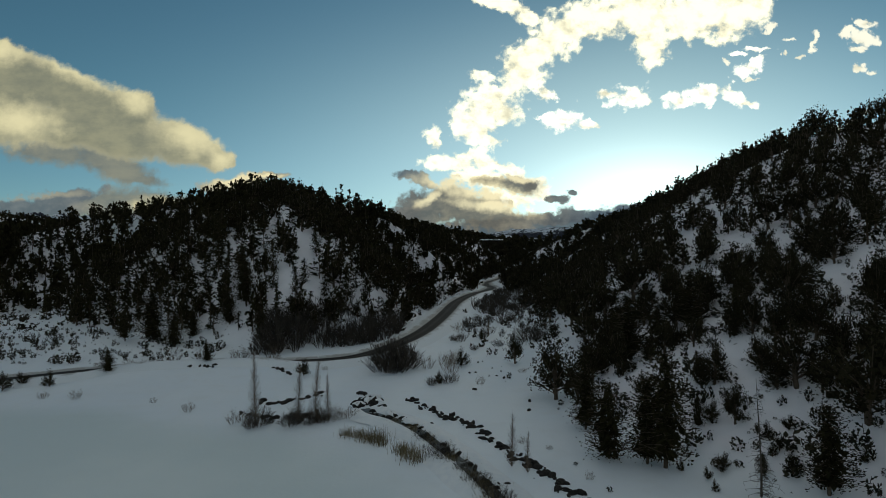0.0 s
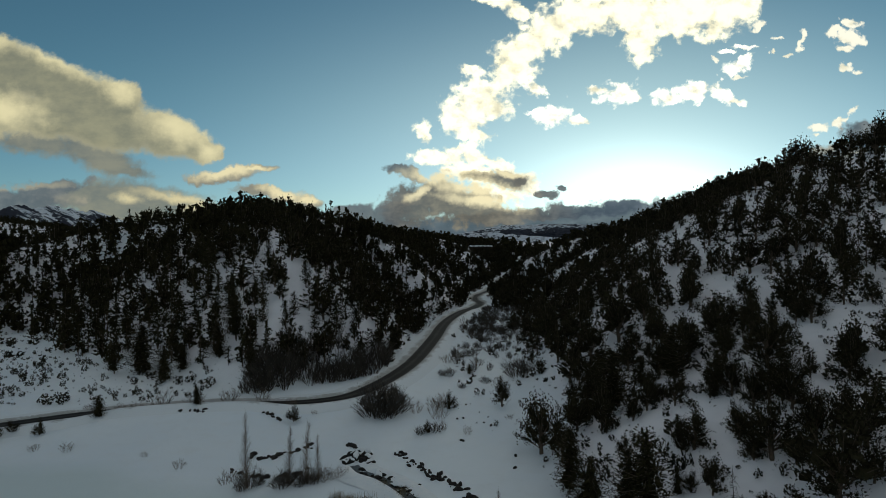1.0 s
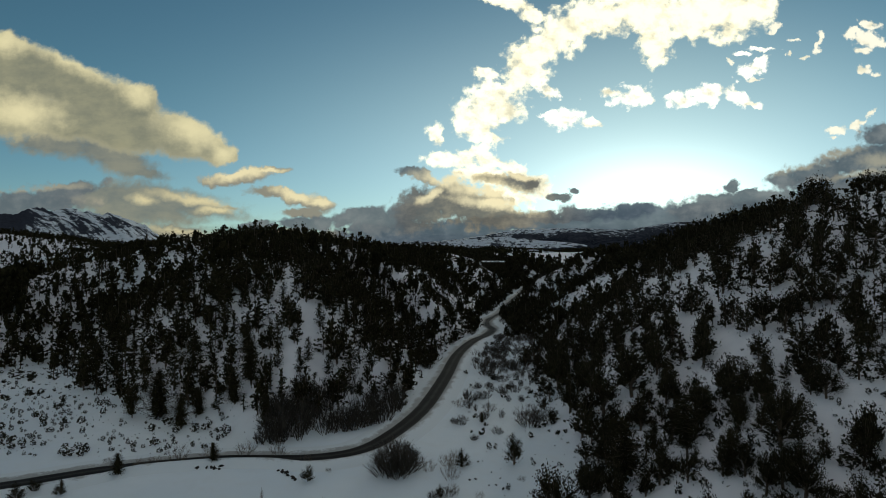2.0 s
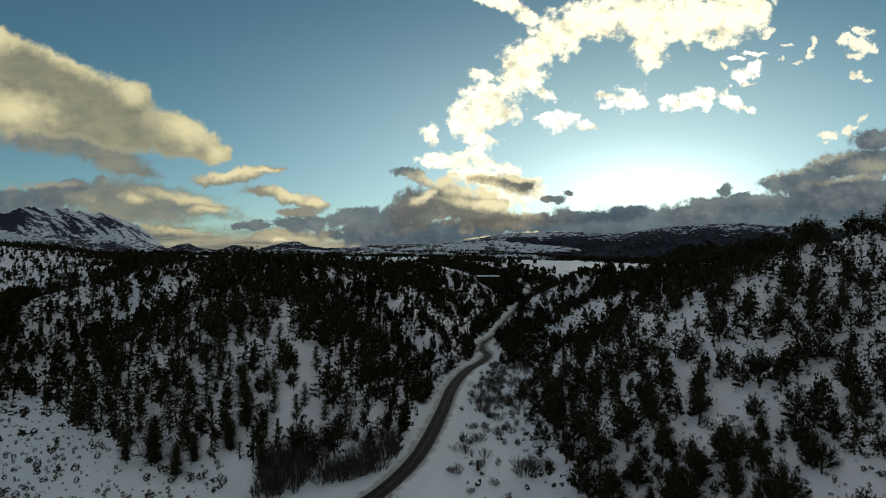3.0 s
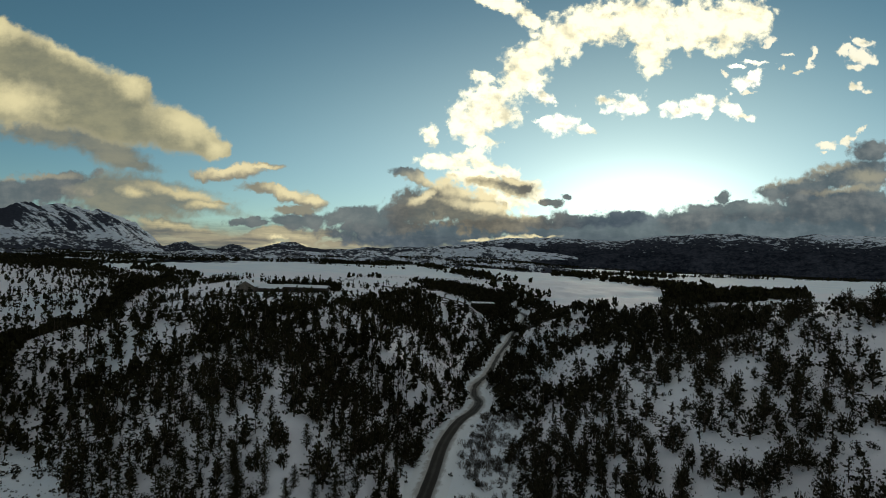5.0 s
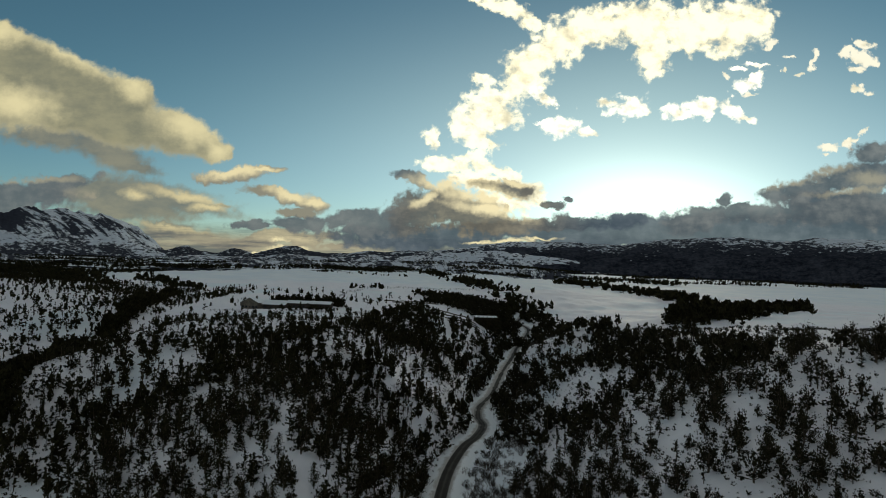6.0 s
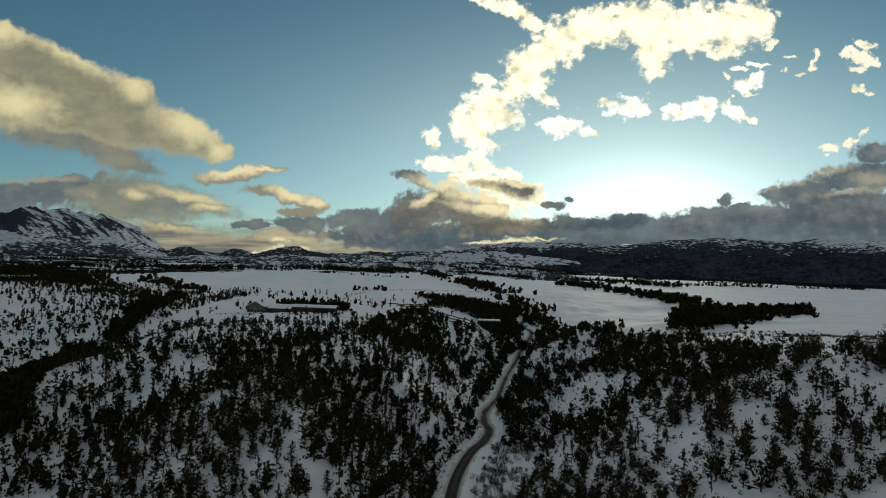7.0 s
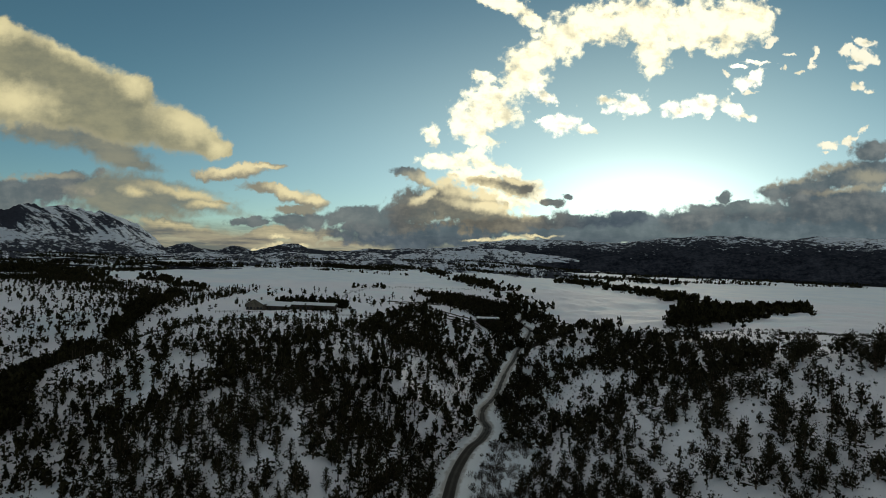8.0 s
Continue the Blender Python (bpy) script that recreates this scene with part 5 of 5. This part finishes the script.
def build_shrubs():
    rng = np.random.RandomState(31)
    for s, places, mat, label, group, wide in (
        (1, PALE_SHRUBS[0::2], PALE_TWIGS, "leafless pale shrub standing in the snow", "bare shrubs by the road", 0.55),
        (2, PALE_SHRUBS[1::2], PALE_TWIGS, "leafless pale shrub standing in the snow", "bare shrubs by the road", 0.55),
        (3, DARK_SHRUBS[0::2] + ROAD_OAKS[0::2], TWIGS, "dense leafless brown bush beside the road", "brown bushes by the road", 0.55),
        (4, DARK_SHRUBS[1::2] + ROAD_OAKS[1::2], TWIGS, "dense leafless brown bush beside the road", "brown bushes by the road", 0.70),
    ):
        name = "bare_shrub" if mat is PALE_TWIGS else "brown_bush"
        dense = mat is TWIGS
        base = tagged(part(name, mesh_from(name, *bare_shape(80 + s, wide, 40 if dense else 20, 2, 0.010 if dense else 0.007), mat), None), label, "shrub", group)
        plant_copies(base, [(px, py, ph * rng.uniform(0.85, 1.4)) for px, py, ph in places], rng)
    # thickets of leafless oak brush along the road
    oak = []
    line = ROAD_LINE[(ROAD_LINE[:, 1] > 188) & (ROAD_LINE[:, 1] < 470)]
    for _ in range(110):
        p = line[rng.randint(len(line))]
        oak.append((p[0] + rng.uniform(9, 24), p[1] + rng.uniform(-12, 6), rng.uniform(2.4, 5.2)))
    low = ROAD_LINE[(ROAD_LINE[:, 1] > 150) & (ROAD_LINE[:, 1] < 250)]
    for _ in range(130):
        p = low[rng.randint(len(low))]
        oak.append((p[0] + rng.uniform(8, 26), p[1] + rng.uniform(-14, 8), rng.uniform(1.6, 4.4)))
    for _ in range(72):
        a = 0.72 * rng.rand() ** 1.3
        oak.append((-38 + 36 * a + rng.normal(0, 1.5), 121 + 27 * a ** 1.6 + rng.uniform(0, 13), rng.uniform(4.6, 9.0)))
    for _ in range(40):
        p = line[rng.randint(len(line))]
        oak.append((p[0] - rng.uniform(6.5, 11), p[1], rng.uniform(1.6, 3.6)))
    oak = np.array(oak)
    oak = oak[to_line(oak[:, 0], oak[:, 1], ROAD_COARSE) > 5.5]
    shapes = [bare_shape(90 + k, w, 18, 2, 0.013) for k, w in enumerate((0.42, 0.55, 0.34))]
    got = []
    # coarser brush on the upper valley sides
    high = []
    for _ in range(420):
        p = line[rng.randint(len(line))]
        high.append((p[0] + rng.choice((-1, 1)) * rng.uniform(5.5, 34), p[1] + rng.uniform(-8, 8), rng.uniform(1.8, 4.2)))
    high = np.array(high)
    high = high[to_line(high[:, 0], high[:, 1], ROAD_COARSE) > 5.0]
    coarse = bare_shape(95, 0.6, 8, 2, 0.020)
    got.append(spread(coarse, with_ground(high[:, 0], high[:, 1], high[:, 2], rng), rng))
    for k, sh in enumerate(shapes):
        q = oak[k::3]
        got.append(spread(sh, with_ground(q[:, 0], q[:, 1], q[:, 2], rng), rng))
    tagged(part("oak_brush", mesh_from("oak_brush", *merge(got), TWIGS), None), "grey-brown thickets of leafless oak brush by the road", "brush", kind="stuff")
    # tall thin saplings
    sap = tagged(part("bare_sapling", mesh_from("bare_sapling", *sapling_shape(5), PALE_TWIGS), None), "tall thin leafless sapling at the edge of the snowfield", "tree", "saplings at the snowfield")
    plant_copies(sap, [(-25.5, 77.8, 10.5), (-19.6, 78.5, 8.2), (-17.2, 78.7, 8.8), (-16.0, 79.4, 6.5), (7.5, 64, 6.0), (9.0, 62.5, 4.6), (10.8, 140, 4.2)], rng)
    dead = tagged(part("dead_tree", mesh_from("dead_tree", *sapling_shape(9, 0.010, 1.25), TWIGS), None), "dead grey tree with drooping bare twigs", "tree")
    plant_copies(dead, [(30.6, 56.5, 11.5)], rng)


def sapling_shape(seed, thick=0.0045, full=1.0):
    """A slender leader one metre high with a haze of fine side twigs."""
    rng = np.random.RandomState(seed)
    wood = []
    axis = lambda t: np.array([0.02 * math.sin(4 * t), 0.02 * math.sin(3 * t + 1), t])
    for k in range(5):
        wood.append(tube(axis(k / 5 - 0.02), axis((k + 1) / 5), thick * (1.1 - k / 5), thick * (0.95 - k / 5), 5))
    for _ in range(int(520 * full) if full < 1.2 else 130):
        t = rng.uniform(0.0, 0.95) ** 1.35
        an, ln = rng.uniform(0, 6.28), rng.uniform(0.05, 0.19) * (1.1 - t)
        out = 0.62 if full < 1.2 else 0.9
        mid = axis(t) + np.array([math.cos(an) * ln * out, math.sin(an) * ln * out, ln * (0.9 if full < 1.2 else -0.2)])
        wood.append(tube(axis(t), mid, thick * 0.26, thick * 0.12, 3))
        tip = mid + rng.normal(0, 0.02, 3) + np.array([0, 0, 0.04 if full < 1.2 else -0.03])
        wood.append(tube(mid, tip, thick * 0.14, thick * 0.08, 3))
    return merge(wood)


build_shrubs()


def build_sage():
    """Low sagebrush and grass tufts that stick out of the snow."""
    rng = np.random.RandomState(41)
    x, y = scatter(rng, -210, 190, 45, 330, 2.1)
    d = off_floor(x, y)
    dens = np.where(x < 0, 0.46, 0.56) * smooth(d / 3) + 0.5 * fbm(x, y, 14, 3)
    foot = (x < -48) & (y > 114) & (d < 14) & (y < 190)
    dens = np.where((x > 12) & (y < 125) & (d > 0), dens + 0.30, dens)
    dens = np.where(foot, 0.74 + 0.6 * fbm(x, y, 9, 2), dens)
    dens = np.where((d <= 0) & ~foot, 0.05 * (x > 4) + np.where((x > 6) & (y > 92), 0.10, 0), dens)
    dens = np.where(ellipses(x, y, CLEARINGS) < 1, dens * 0.35, dens)
    keep = (rng.rand(len(x)) < dens) & (to_line(x, y, ROAD_COARSE) > 5.0)
    x, y = x[keep], y[keep]
    h = rng.uniform(0.2, 1.0, len(x)) ** 2.8 * 2.1 + 0.24
    h = np.where((x < -48) & (y < 190), h * 1.1, h)
    h = np.where((x > 22) & (y < 105), h * 1.45, h)
    got = []
    close = (y < 120) & (x > 0) | (x < -48) & (y < 150)
    for k in range(8):
        r = np.random.RandomState(60 + k)
        n = 44 if k < 4 else 15
        # a low dome of leafy shoots
        c = r.normal(0, 1, (n, 3))
        c /= np.linalg.norm(c, axis=1)[:, None]
        c *= r.uniform(0.35, 1.0, n)[:, None] ** 0.5
        c = c * np.array([0.34, 0.34, 0.40]) * r.uniform(0.8, 1.2, 3) + np.array([0, 0, 0.36])
        up = np.column_stack([c[:, :2] * 1.6, np.full(n, 0.7)])
        sh = tufts(r, c, r.uniform(0.08, 0.15, n) if k < 4 else r.uniform(0.16, 0.28, n), 1.3, up, 0.5)
        sel = np.where(close == (k < 4))[0][k % 4::4]
        got.append(spread(sh, with_ground(x[sel], y[sel], h[sel], rng, 0.7, 1.5), rng))
    tagged(part("sagebrush", mesh_from("sagebrush", *merge(got), SAGE), None), "low dark sagebrush poking out of the snow", "sagebrush", kind="stuff")


build_sage()


def rock_mesh(seed, mat):
    rng = np.random.RandomState(seed)
    bm = bmesh.new()
    bmesh.ops.create_icosphere(bm, subdivisions=2, radius=1.0)
    for v in bm.verts:
        n = 1 + 0.42 * noise.noise(v.co * 1.1 + Vector((seed, 0, 0))) + 0.16 * noise.noise(v.co * 3.0)
        v.co = Vector((v.co.x * 1.15, v.co.y * 0.85, v.co.z * 0.62)) * n
        v.co += Vector(rng.normal(0, 0.05, 3))
    me = bpy.data.meshes.new("rock")
    bm.to_mesh(me)
    bm.free()
    me.materials.append(mat)
    return me


def cap_mesh(rock):
    """Snow lying on the upper faces of a rock."""
    bm = bmesh.new()
    bm.from_mesh(rock)
    bmesh.ops.delete(bm, geom=[f for f in bm.faces if f.normal.z < 0.62], context="FACES")
    for v in bm.verts:
        v.co += Vector((0, 0, 0.10)) + v.normal * 0.05
    ext = bmesh.ops.extrude_face_region(bm, geom=bm.faces[:])
    for v in ext["geom"]:
        if isinstance(v, bmesh.types.BMVert):
            v.co.z -= 0.16
    me = bpy.data.meshes.new("snow_cap")
    bm.to_mesh(me)
    bm.free()
    me.materials.append(SNOW)
    return me


CREEK_LINE = [(-11.5, 84), (-10.1, 81.7), (-6.7, 79.3), (-3.4, 75.0), (-0.8, 70.2), (1.5, 66.0), (3.7, 60.9), (5.1, 56.7), (6.5, 50), (7, 40)]
STONE_ROW = [(-5.7, 88.6), (-2.2, 84.7), (1.1, 80.2), (4.6, 74.8), (7.5, 68.3), (10.1, 63.5), (12.4, 57.2), (14, 50)]
# broken edges of the snowfield, where stones and soil show
LEDGES = [[(-28.2, 88.7), (-26.4, 87.6), (-24.7, 87.9), (-22, 89.6), (-19.4, 92.2)], [(-29, 83), (-25, 81), (-22.6, 80.9), (-18.1, 81.9)], [(-30.4, 105.4), (-27.3, 103.3)],
          [(-46.5, 106.2), (-42, 106)], [(-13.6, 92.5), (-11.8, 90.2), (-12.4, 86)]]


def build_creek():
    rng = np.random.RandomState(51)
    line = smooth_line(CREEK_LINE, 0.6)
    base = lambda x, y: land(x, y)
    creek = part("creek", strip("creek", line, [(-1.15, 0.02), (-0.5, 0.12), (0, 0.08), (0.5, 0.12), (1.15, 0.02)], CREEK, base), None)
    tagged(creek, "narrow dark creek cut between snow banks", "creek", kind="structure")
    for s in (-1, 1):
        me = strip("creek_bank", line, [(s * q, u) for q, u in ((0.55, 0.03), (0.95, 0.26), (1.5, 0.42), (2.4, 0.30), (3.8, -0.1))][::s], SNOW, base)
        tagged(part("creek_bank", me, None), "soft snow bank beside the creek", "snow bank", "banks of the creek", "structure")
    stones = []
    for row, gap, lo, hi, wob in ((STONE_ROW, 0.30, 0.12, 0.50, 0.5), (CREEK_LINE[1:], 0.42, 0.14, 0.48, 0.85)):
        for x, y in smooth_line(row, gap):
            if rng.rand() < 0.86:
                stones.append((x + rng.normal(0, wob), y + rng.normal(0, wob), rng.uniform(lo, hi)))
    for row in LEDGES:
        for x, y in smooth_line(row, 0.28):
            if rng.rand() < 0.75:
                stones.append((x + rng.normal(0, 0.3), y + rng.normal(0, 0.4), rng.uniform(0.12, 0.42)))
    for x, y, r in ((-11.6, 87.2, 0.85), (-10.2, 88.6, 0.8), (-12.6, 88.4, 0.6), (-10.4, 85.6, 0.7), (-11.0, 87.9, 0.95), (-9.8, 87.0, 0.8), (-13.2, 86.8, 0.6), (-9.2, 84.6, 0.8), (-12.6, 85.4, 0.8), (-7.6, 80.4, 0.9), (-4.6, 77.4, 0.8)):
        stones.append((x, y, r))
    for _ in range(14):
        stones.append((rng.uniform(4, 24), rng.uniform(82, 112), rng.uniform(0.2, 0.38)))
    for row in LEDGES:
        line, k = smooth_line(row, 0.25), 0
        while k < len(line) - 4:
            n = rng.randint(4, 11)
            piece, thick = line[k:k + n], rng.uniform(0.5, 1.5)
            if len(piece) > 3:
                edge = strip("soil_ledge", piece, [(-0.30, -0.12), (-0.12, 0.13 * thick), (0.10, 0.16 * thick), (0.42, -0.12)], ROCK, lambda x, y: land(x, y) + 0.55 * fbm(x, y, 1.4, 3) - 0.02)
                tagged(part("soil_ledge", edge, None), "broken edge of dark soil and stone in the snow", "ledge", "ledges in the snowfield")
            k += n + rng.randint(1, 4)
    kinds = [rock_mesh(3 + k, ROCK) for k in range(5)]
    caps = [cap_mesh(k) for k in kinds]
    for i, (x, y, r) in enumerate(stones):
        k = i % 5
        ob = part("rock", kinds[k], None)
        tagged(ob, "dark boulder with snow on top beside the creek" if r > 0.75 else "dark stone half buried in the snow", "rock", "stones along the creek")
        ob.matrix_basis = Matrix.Translation((x, y, land_at(x, y) + r * 0.12 + 0.06)) @ Matrix.Rotation(rng.uniform(0, 6.28), 4, "Z") @ Matrix.Rotation(rng.normal(0, 0.2), 4, "X")
        ob.scale = (r * rng.uniform(0.85, 1.3), r * rng.uniform(0.5, 0.9), r * rng.uniform(0.8, 1.4))
        if r > 0.75:
            part("snow_cap", caps[k], None, ob, "cap of white snow")


build_creek()


def build_reeds():
    rng = np.random.RandomState(61)
    blades = []
    for _ in range(64):
        p = np.array([*rng.normal(0, 0.40, 2), -0.03])
        q = p + np.array([*rng.normal(0, 0.16, 2), rng.uniform(0.5, 1.0)])
        blades.append(tube(p, q, 0.014, 0.004, 3))
    base = tagged(part("reed_clump", mesh_from("reed_clump", *merge(blades), REED), None), "clump of dry yellow-brown reeds in the snow", "reeds", "reeds by the creek")
    places = [(-12.6, 73.6, 1.6), (-11.4, 73.2, 1.7), (-10.4, 73.0, 1.5), (-9.2, 72.4, 1.7), (-8.2, 71.8, 1.8), (-7.0, 70.6, 1.6), (-5.4, 68.4, 1.8), (-4.4, 67.7, 2.2), (-3.9, 66.8, 1.9)]
    line = smooth_line(CREEK_LINE, 1.2)
    places = [(x + rng.normal(0, 0.5), y + rng.normal(0, 0.45), h * rng.uniform(0.55, 1.1)) for x, y, h in places for _ in (0, 1)]
    for x, y in line[6::2]:
        places.append((x - rng.uniform(0.2, 1.6), y + rng.normal(0, 0.5), rng.uniform(0.8, 1.4)))
        places.append((x + rng.uniform(0.1, 1.3), y + rng.normal(0, 0.5), rng.uniform(0.5, 0.9)))
    plant_copies(base, places, rng)
    # low brown brush that chokes the lower creek
    brush = tagged(part("creek_brush", mesh_from("creek_brush", *bare_shape(86, 0.6, 26, 2, 0.011), TWIGS), None), "low brown brush choking the creek", "shrub", "brush along the creek")
    low = line[line[:, 1] < 73]
    plant_copies(brush, [(x + rng.normal(-0.3, 0.8), y + rng.normal(0, 0.5), rng.uniform(0.9, 2.0)) for x, y in low for _ in (0, 1)], rng)


build_reeds()

# ---- houses and fences on the high ground ----


def box(bm, x0, x1, y0, y1, z0, z1):
    vs = [bm.verts.new(p) for p in ((x0, y0, z0), (x1, y0, z0), (x1, y1, z0), (x0, y1, z0), (x0, y0, z1), (x1, y0, z1), (x1, y1, z1), (x0, y1, z1))]
    for f in ((3, 2, 1, 0), (4, 5, 6, 7), (0, 1, 5, 4), (1, 2, 6, 5), (2, 3, 7, 6), (3, 0, 4, 7)):
        bm.faces.new([vs[i] for i in f])


def house(name, label, x, y, turn, long, deep, wall, rise, mat, panes, chimney=True, along=True, plinth=0.0, snow=True):
    """A house with walls, a snowy gable roof, windows, a door and a chimney. along: the ridge runs with the long side."""
    base = tagged(new(name), label, "house")
    z = min(land_at(x + a * long / 2, y + b * deep / 2) for a in (-1, 1) for b in (-1, 1))
    base.matrix_basis = pose(x, y, z - 0.1 + plinth, 0, 0, turn)
    hx, hy = long / 2, deep / 2
    bm = bmesh.new()
    box(bm, -hx, hx, -hy, hy, -plinth, wall)
    ends = ((-hx, hx), hy) if along else ((-hy, hy), hx)
    for e in ends[0]:
        if along:
            v = [bm.verts.new(p) for p in ((e, -hy, wall), (e, hy, wall), (e, 0, wall + rise))]
        else:
            v = [bm.verts.new(p) for p in ((-hx, e, wall), (hx, e, wall), (0, e, wall + rise))]
        bm.faces.new(v)
    part("wall", bm, mat, base)
    o, th = 0.7, 0.28
    for s in (-1, 1):
        for pname, lift, t, m in (("roof", 0.0, th, DARK_TIMBER), ("roof_snow", th + 0.004, 0.35, SNOW))[:2 if snow else 1]:
            bm = bmesh.new()
            side, end = (hy, hx) if along else (hx, hy)
            drop = o * rise / side
            pts = []
            for zz in (lift, lift + t):
                for e in (-end - o, end + o):
                    for a, h in ((0, wall + rise), (s * (side + o), wall - drop)):
                        pts.append((e, a, h + zz) if along else (a, e, h + zz))
            v = [bm.verts.new(p) for p in pts]
            for f in ((0, 1, 3, 2), (4, 5, 7, 6), (0, 1, 5, 4), (2, 3, 7, 6), (1, 3, 7, 5), (0, 2, 6, 4)):
                bm.faces.new([v[i] for i in f])
            bmesh.ops.recalc_face_normals(bm, faces=bm.faces[:])
            part(pname, bm, m, base, "thick white snow on the roof" if pname == "roof_snow" else "")
    n = panes
    for k in range(n):
        cx = -hx + long * (k + 0.5) / n
        if k == n // 2:
            bm = bmesh.new()
            box(bm, cx - 0.55, cx + 0.55, -hy - 0.10, -hy + 0.05, 0.1, 2.2)
            part("door", bm, DARK_TIMBER, base, "dark wooden door")
            continue
        bm = bmesh.new()
        box(bm, cx - 0.8, cx + 0.8, -hy - 0.08, -hy + 0.05, 0.9, 2.4)
        w = part("window", bm, DARK_TIMBER, base)
        bm = bmesh.new()
        box(bm, cx - 0.68, cx + 0.68, -hy - 0.11, -hy - 0.03, 1.02, 2.28)
        part("pane", bm, GLASS, w)
    if chimney:
        bm = bmesh.new()
        box(bm, hx * 0.35 - 0.5, hx * 0.35 + 0.5, 0.4, 1.5, wall, wall + rise + 1.3)
        part("chimney", bm, STONEWALL, base, "stone chimney")
    return base


house("ranch_house", "brown stone ranch house with a snowy gable roof", -137, 424, -8, 13, 11, 4.6, 3.4, STONEWALL, 5, True, False)
house("barn", "dark timber barn with a snow-covered roof beside the ranch house", -120, 426, -8, 17, 11, 3.6, 2.4, DARK_TIMBER, 4, False)
house("stable", "long low dark timber stable with a snow-covered roof", -95, 425, -5, 32, 9, 3.8, 1.3, DARK_TIMBER, 9, False)
house("hillside_house", "dark timber house with a shallow snowy roof above the road", 42, 496, 3, 18, 12, 6.0, 0.7, DARK_TIMBER, 6, plinth=7.5)


def build_terraces():
    """Low stone terrace walls by the hillside house."""
    for k, (x0, y0, x1, y1) in enumerate(((8, 452, 34, 459), (6, 459, 35, 468), (2, 467, 33, 478), (-4, 476, 30, 488), (-40, 500, 0, 512), (-48, 515, -6, 530))):
        line = smooth_line([(x0, y0), ((x0 + x1) / 2, (y0 + y1) / 2 - 1.5), (x1, y1)], 2.0)
        me = strip("terrace_wall", line, [(0.35, -0.6), (0.35, 0.9), (-0.35, 0.9), (-0.35, -0.6)], STONEWALL, lambda x, y: land(x, y), False)
        tagged(part("terrace_wall", me, None), "low stone terrace wall with snow behind it", "wall", "terrace walls")


build_terraces()


def build_fence(label, line, gap, tall):
    """A post-and-rail fence."""
    base = tagged(new("fence"), label, "fence")
    pts = smooth_line(line, gap)
    v, f = tube((0, 0, -0.3), (0, 0, 1), 0.16, 0.14, 6)
    post = mesh_from("post", v * np.array([1, 1, tall]), f, DARK_TIMBER)
    for x, y in pts:
        part("post", post, None, base).location = (x, y, land_at(x, y))
    for up in (0.45, 0.85):
        rails = [tube((a[0], a[1], land_at(*a) + tall * up), (b[0], b[1], land_at(*b) + tall * up), 0.05, 0.05, 4) for a, b in zip(pts, pts[1:])]
        part("rail", mesh_from("rail", *merge(rails), DARK_TIMBER), None, base)


build_fence("weathered post fence round the snowy paddock", [(-94, 549), (-95, 618), (-87, 688), (-56, 743), (-20, 765), (18, 768), (56, 766)], 7.0, 2.6)
build_fence("weathered post fence along the snowy field", [(-160, 402), (-110, 396), (-60, 400), (-35, 430), (-25, 470)], 5.0, 1.5)
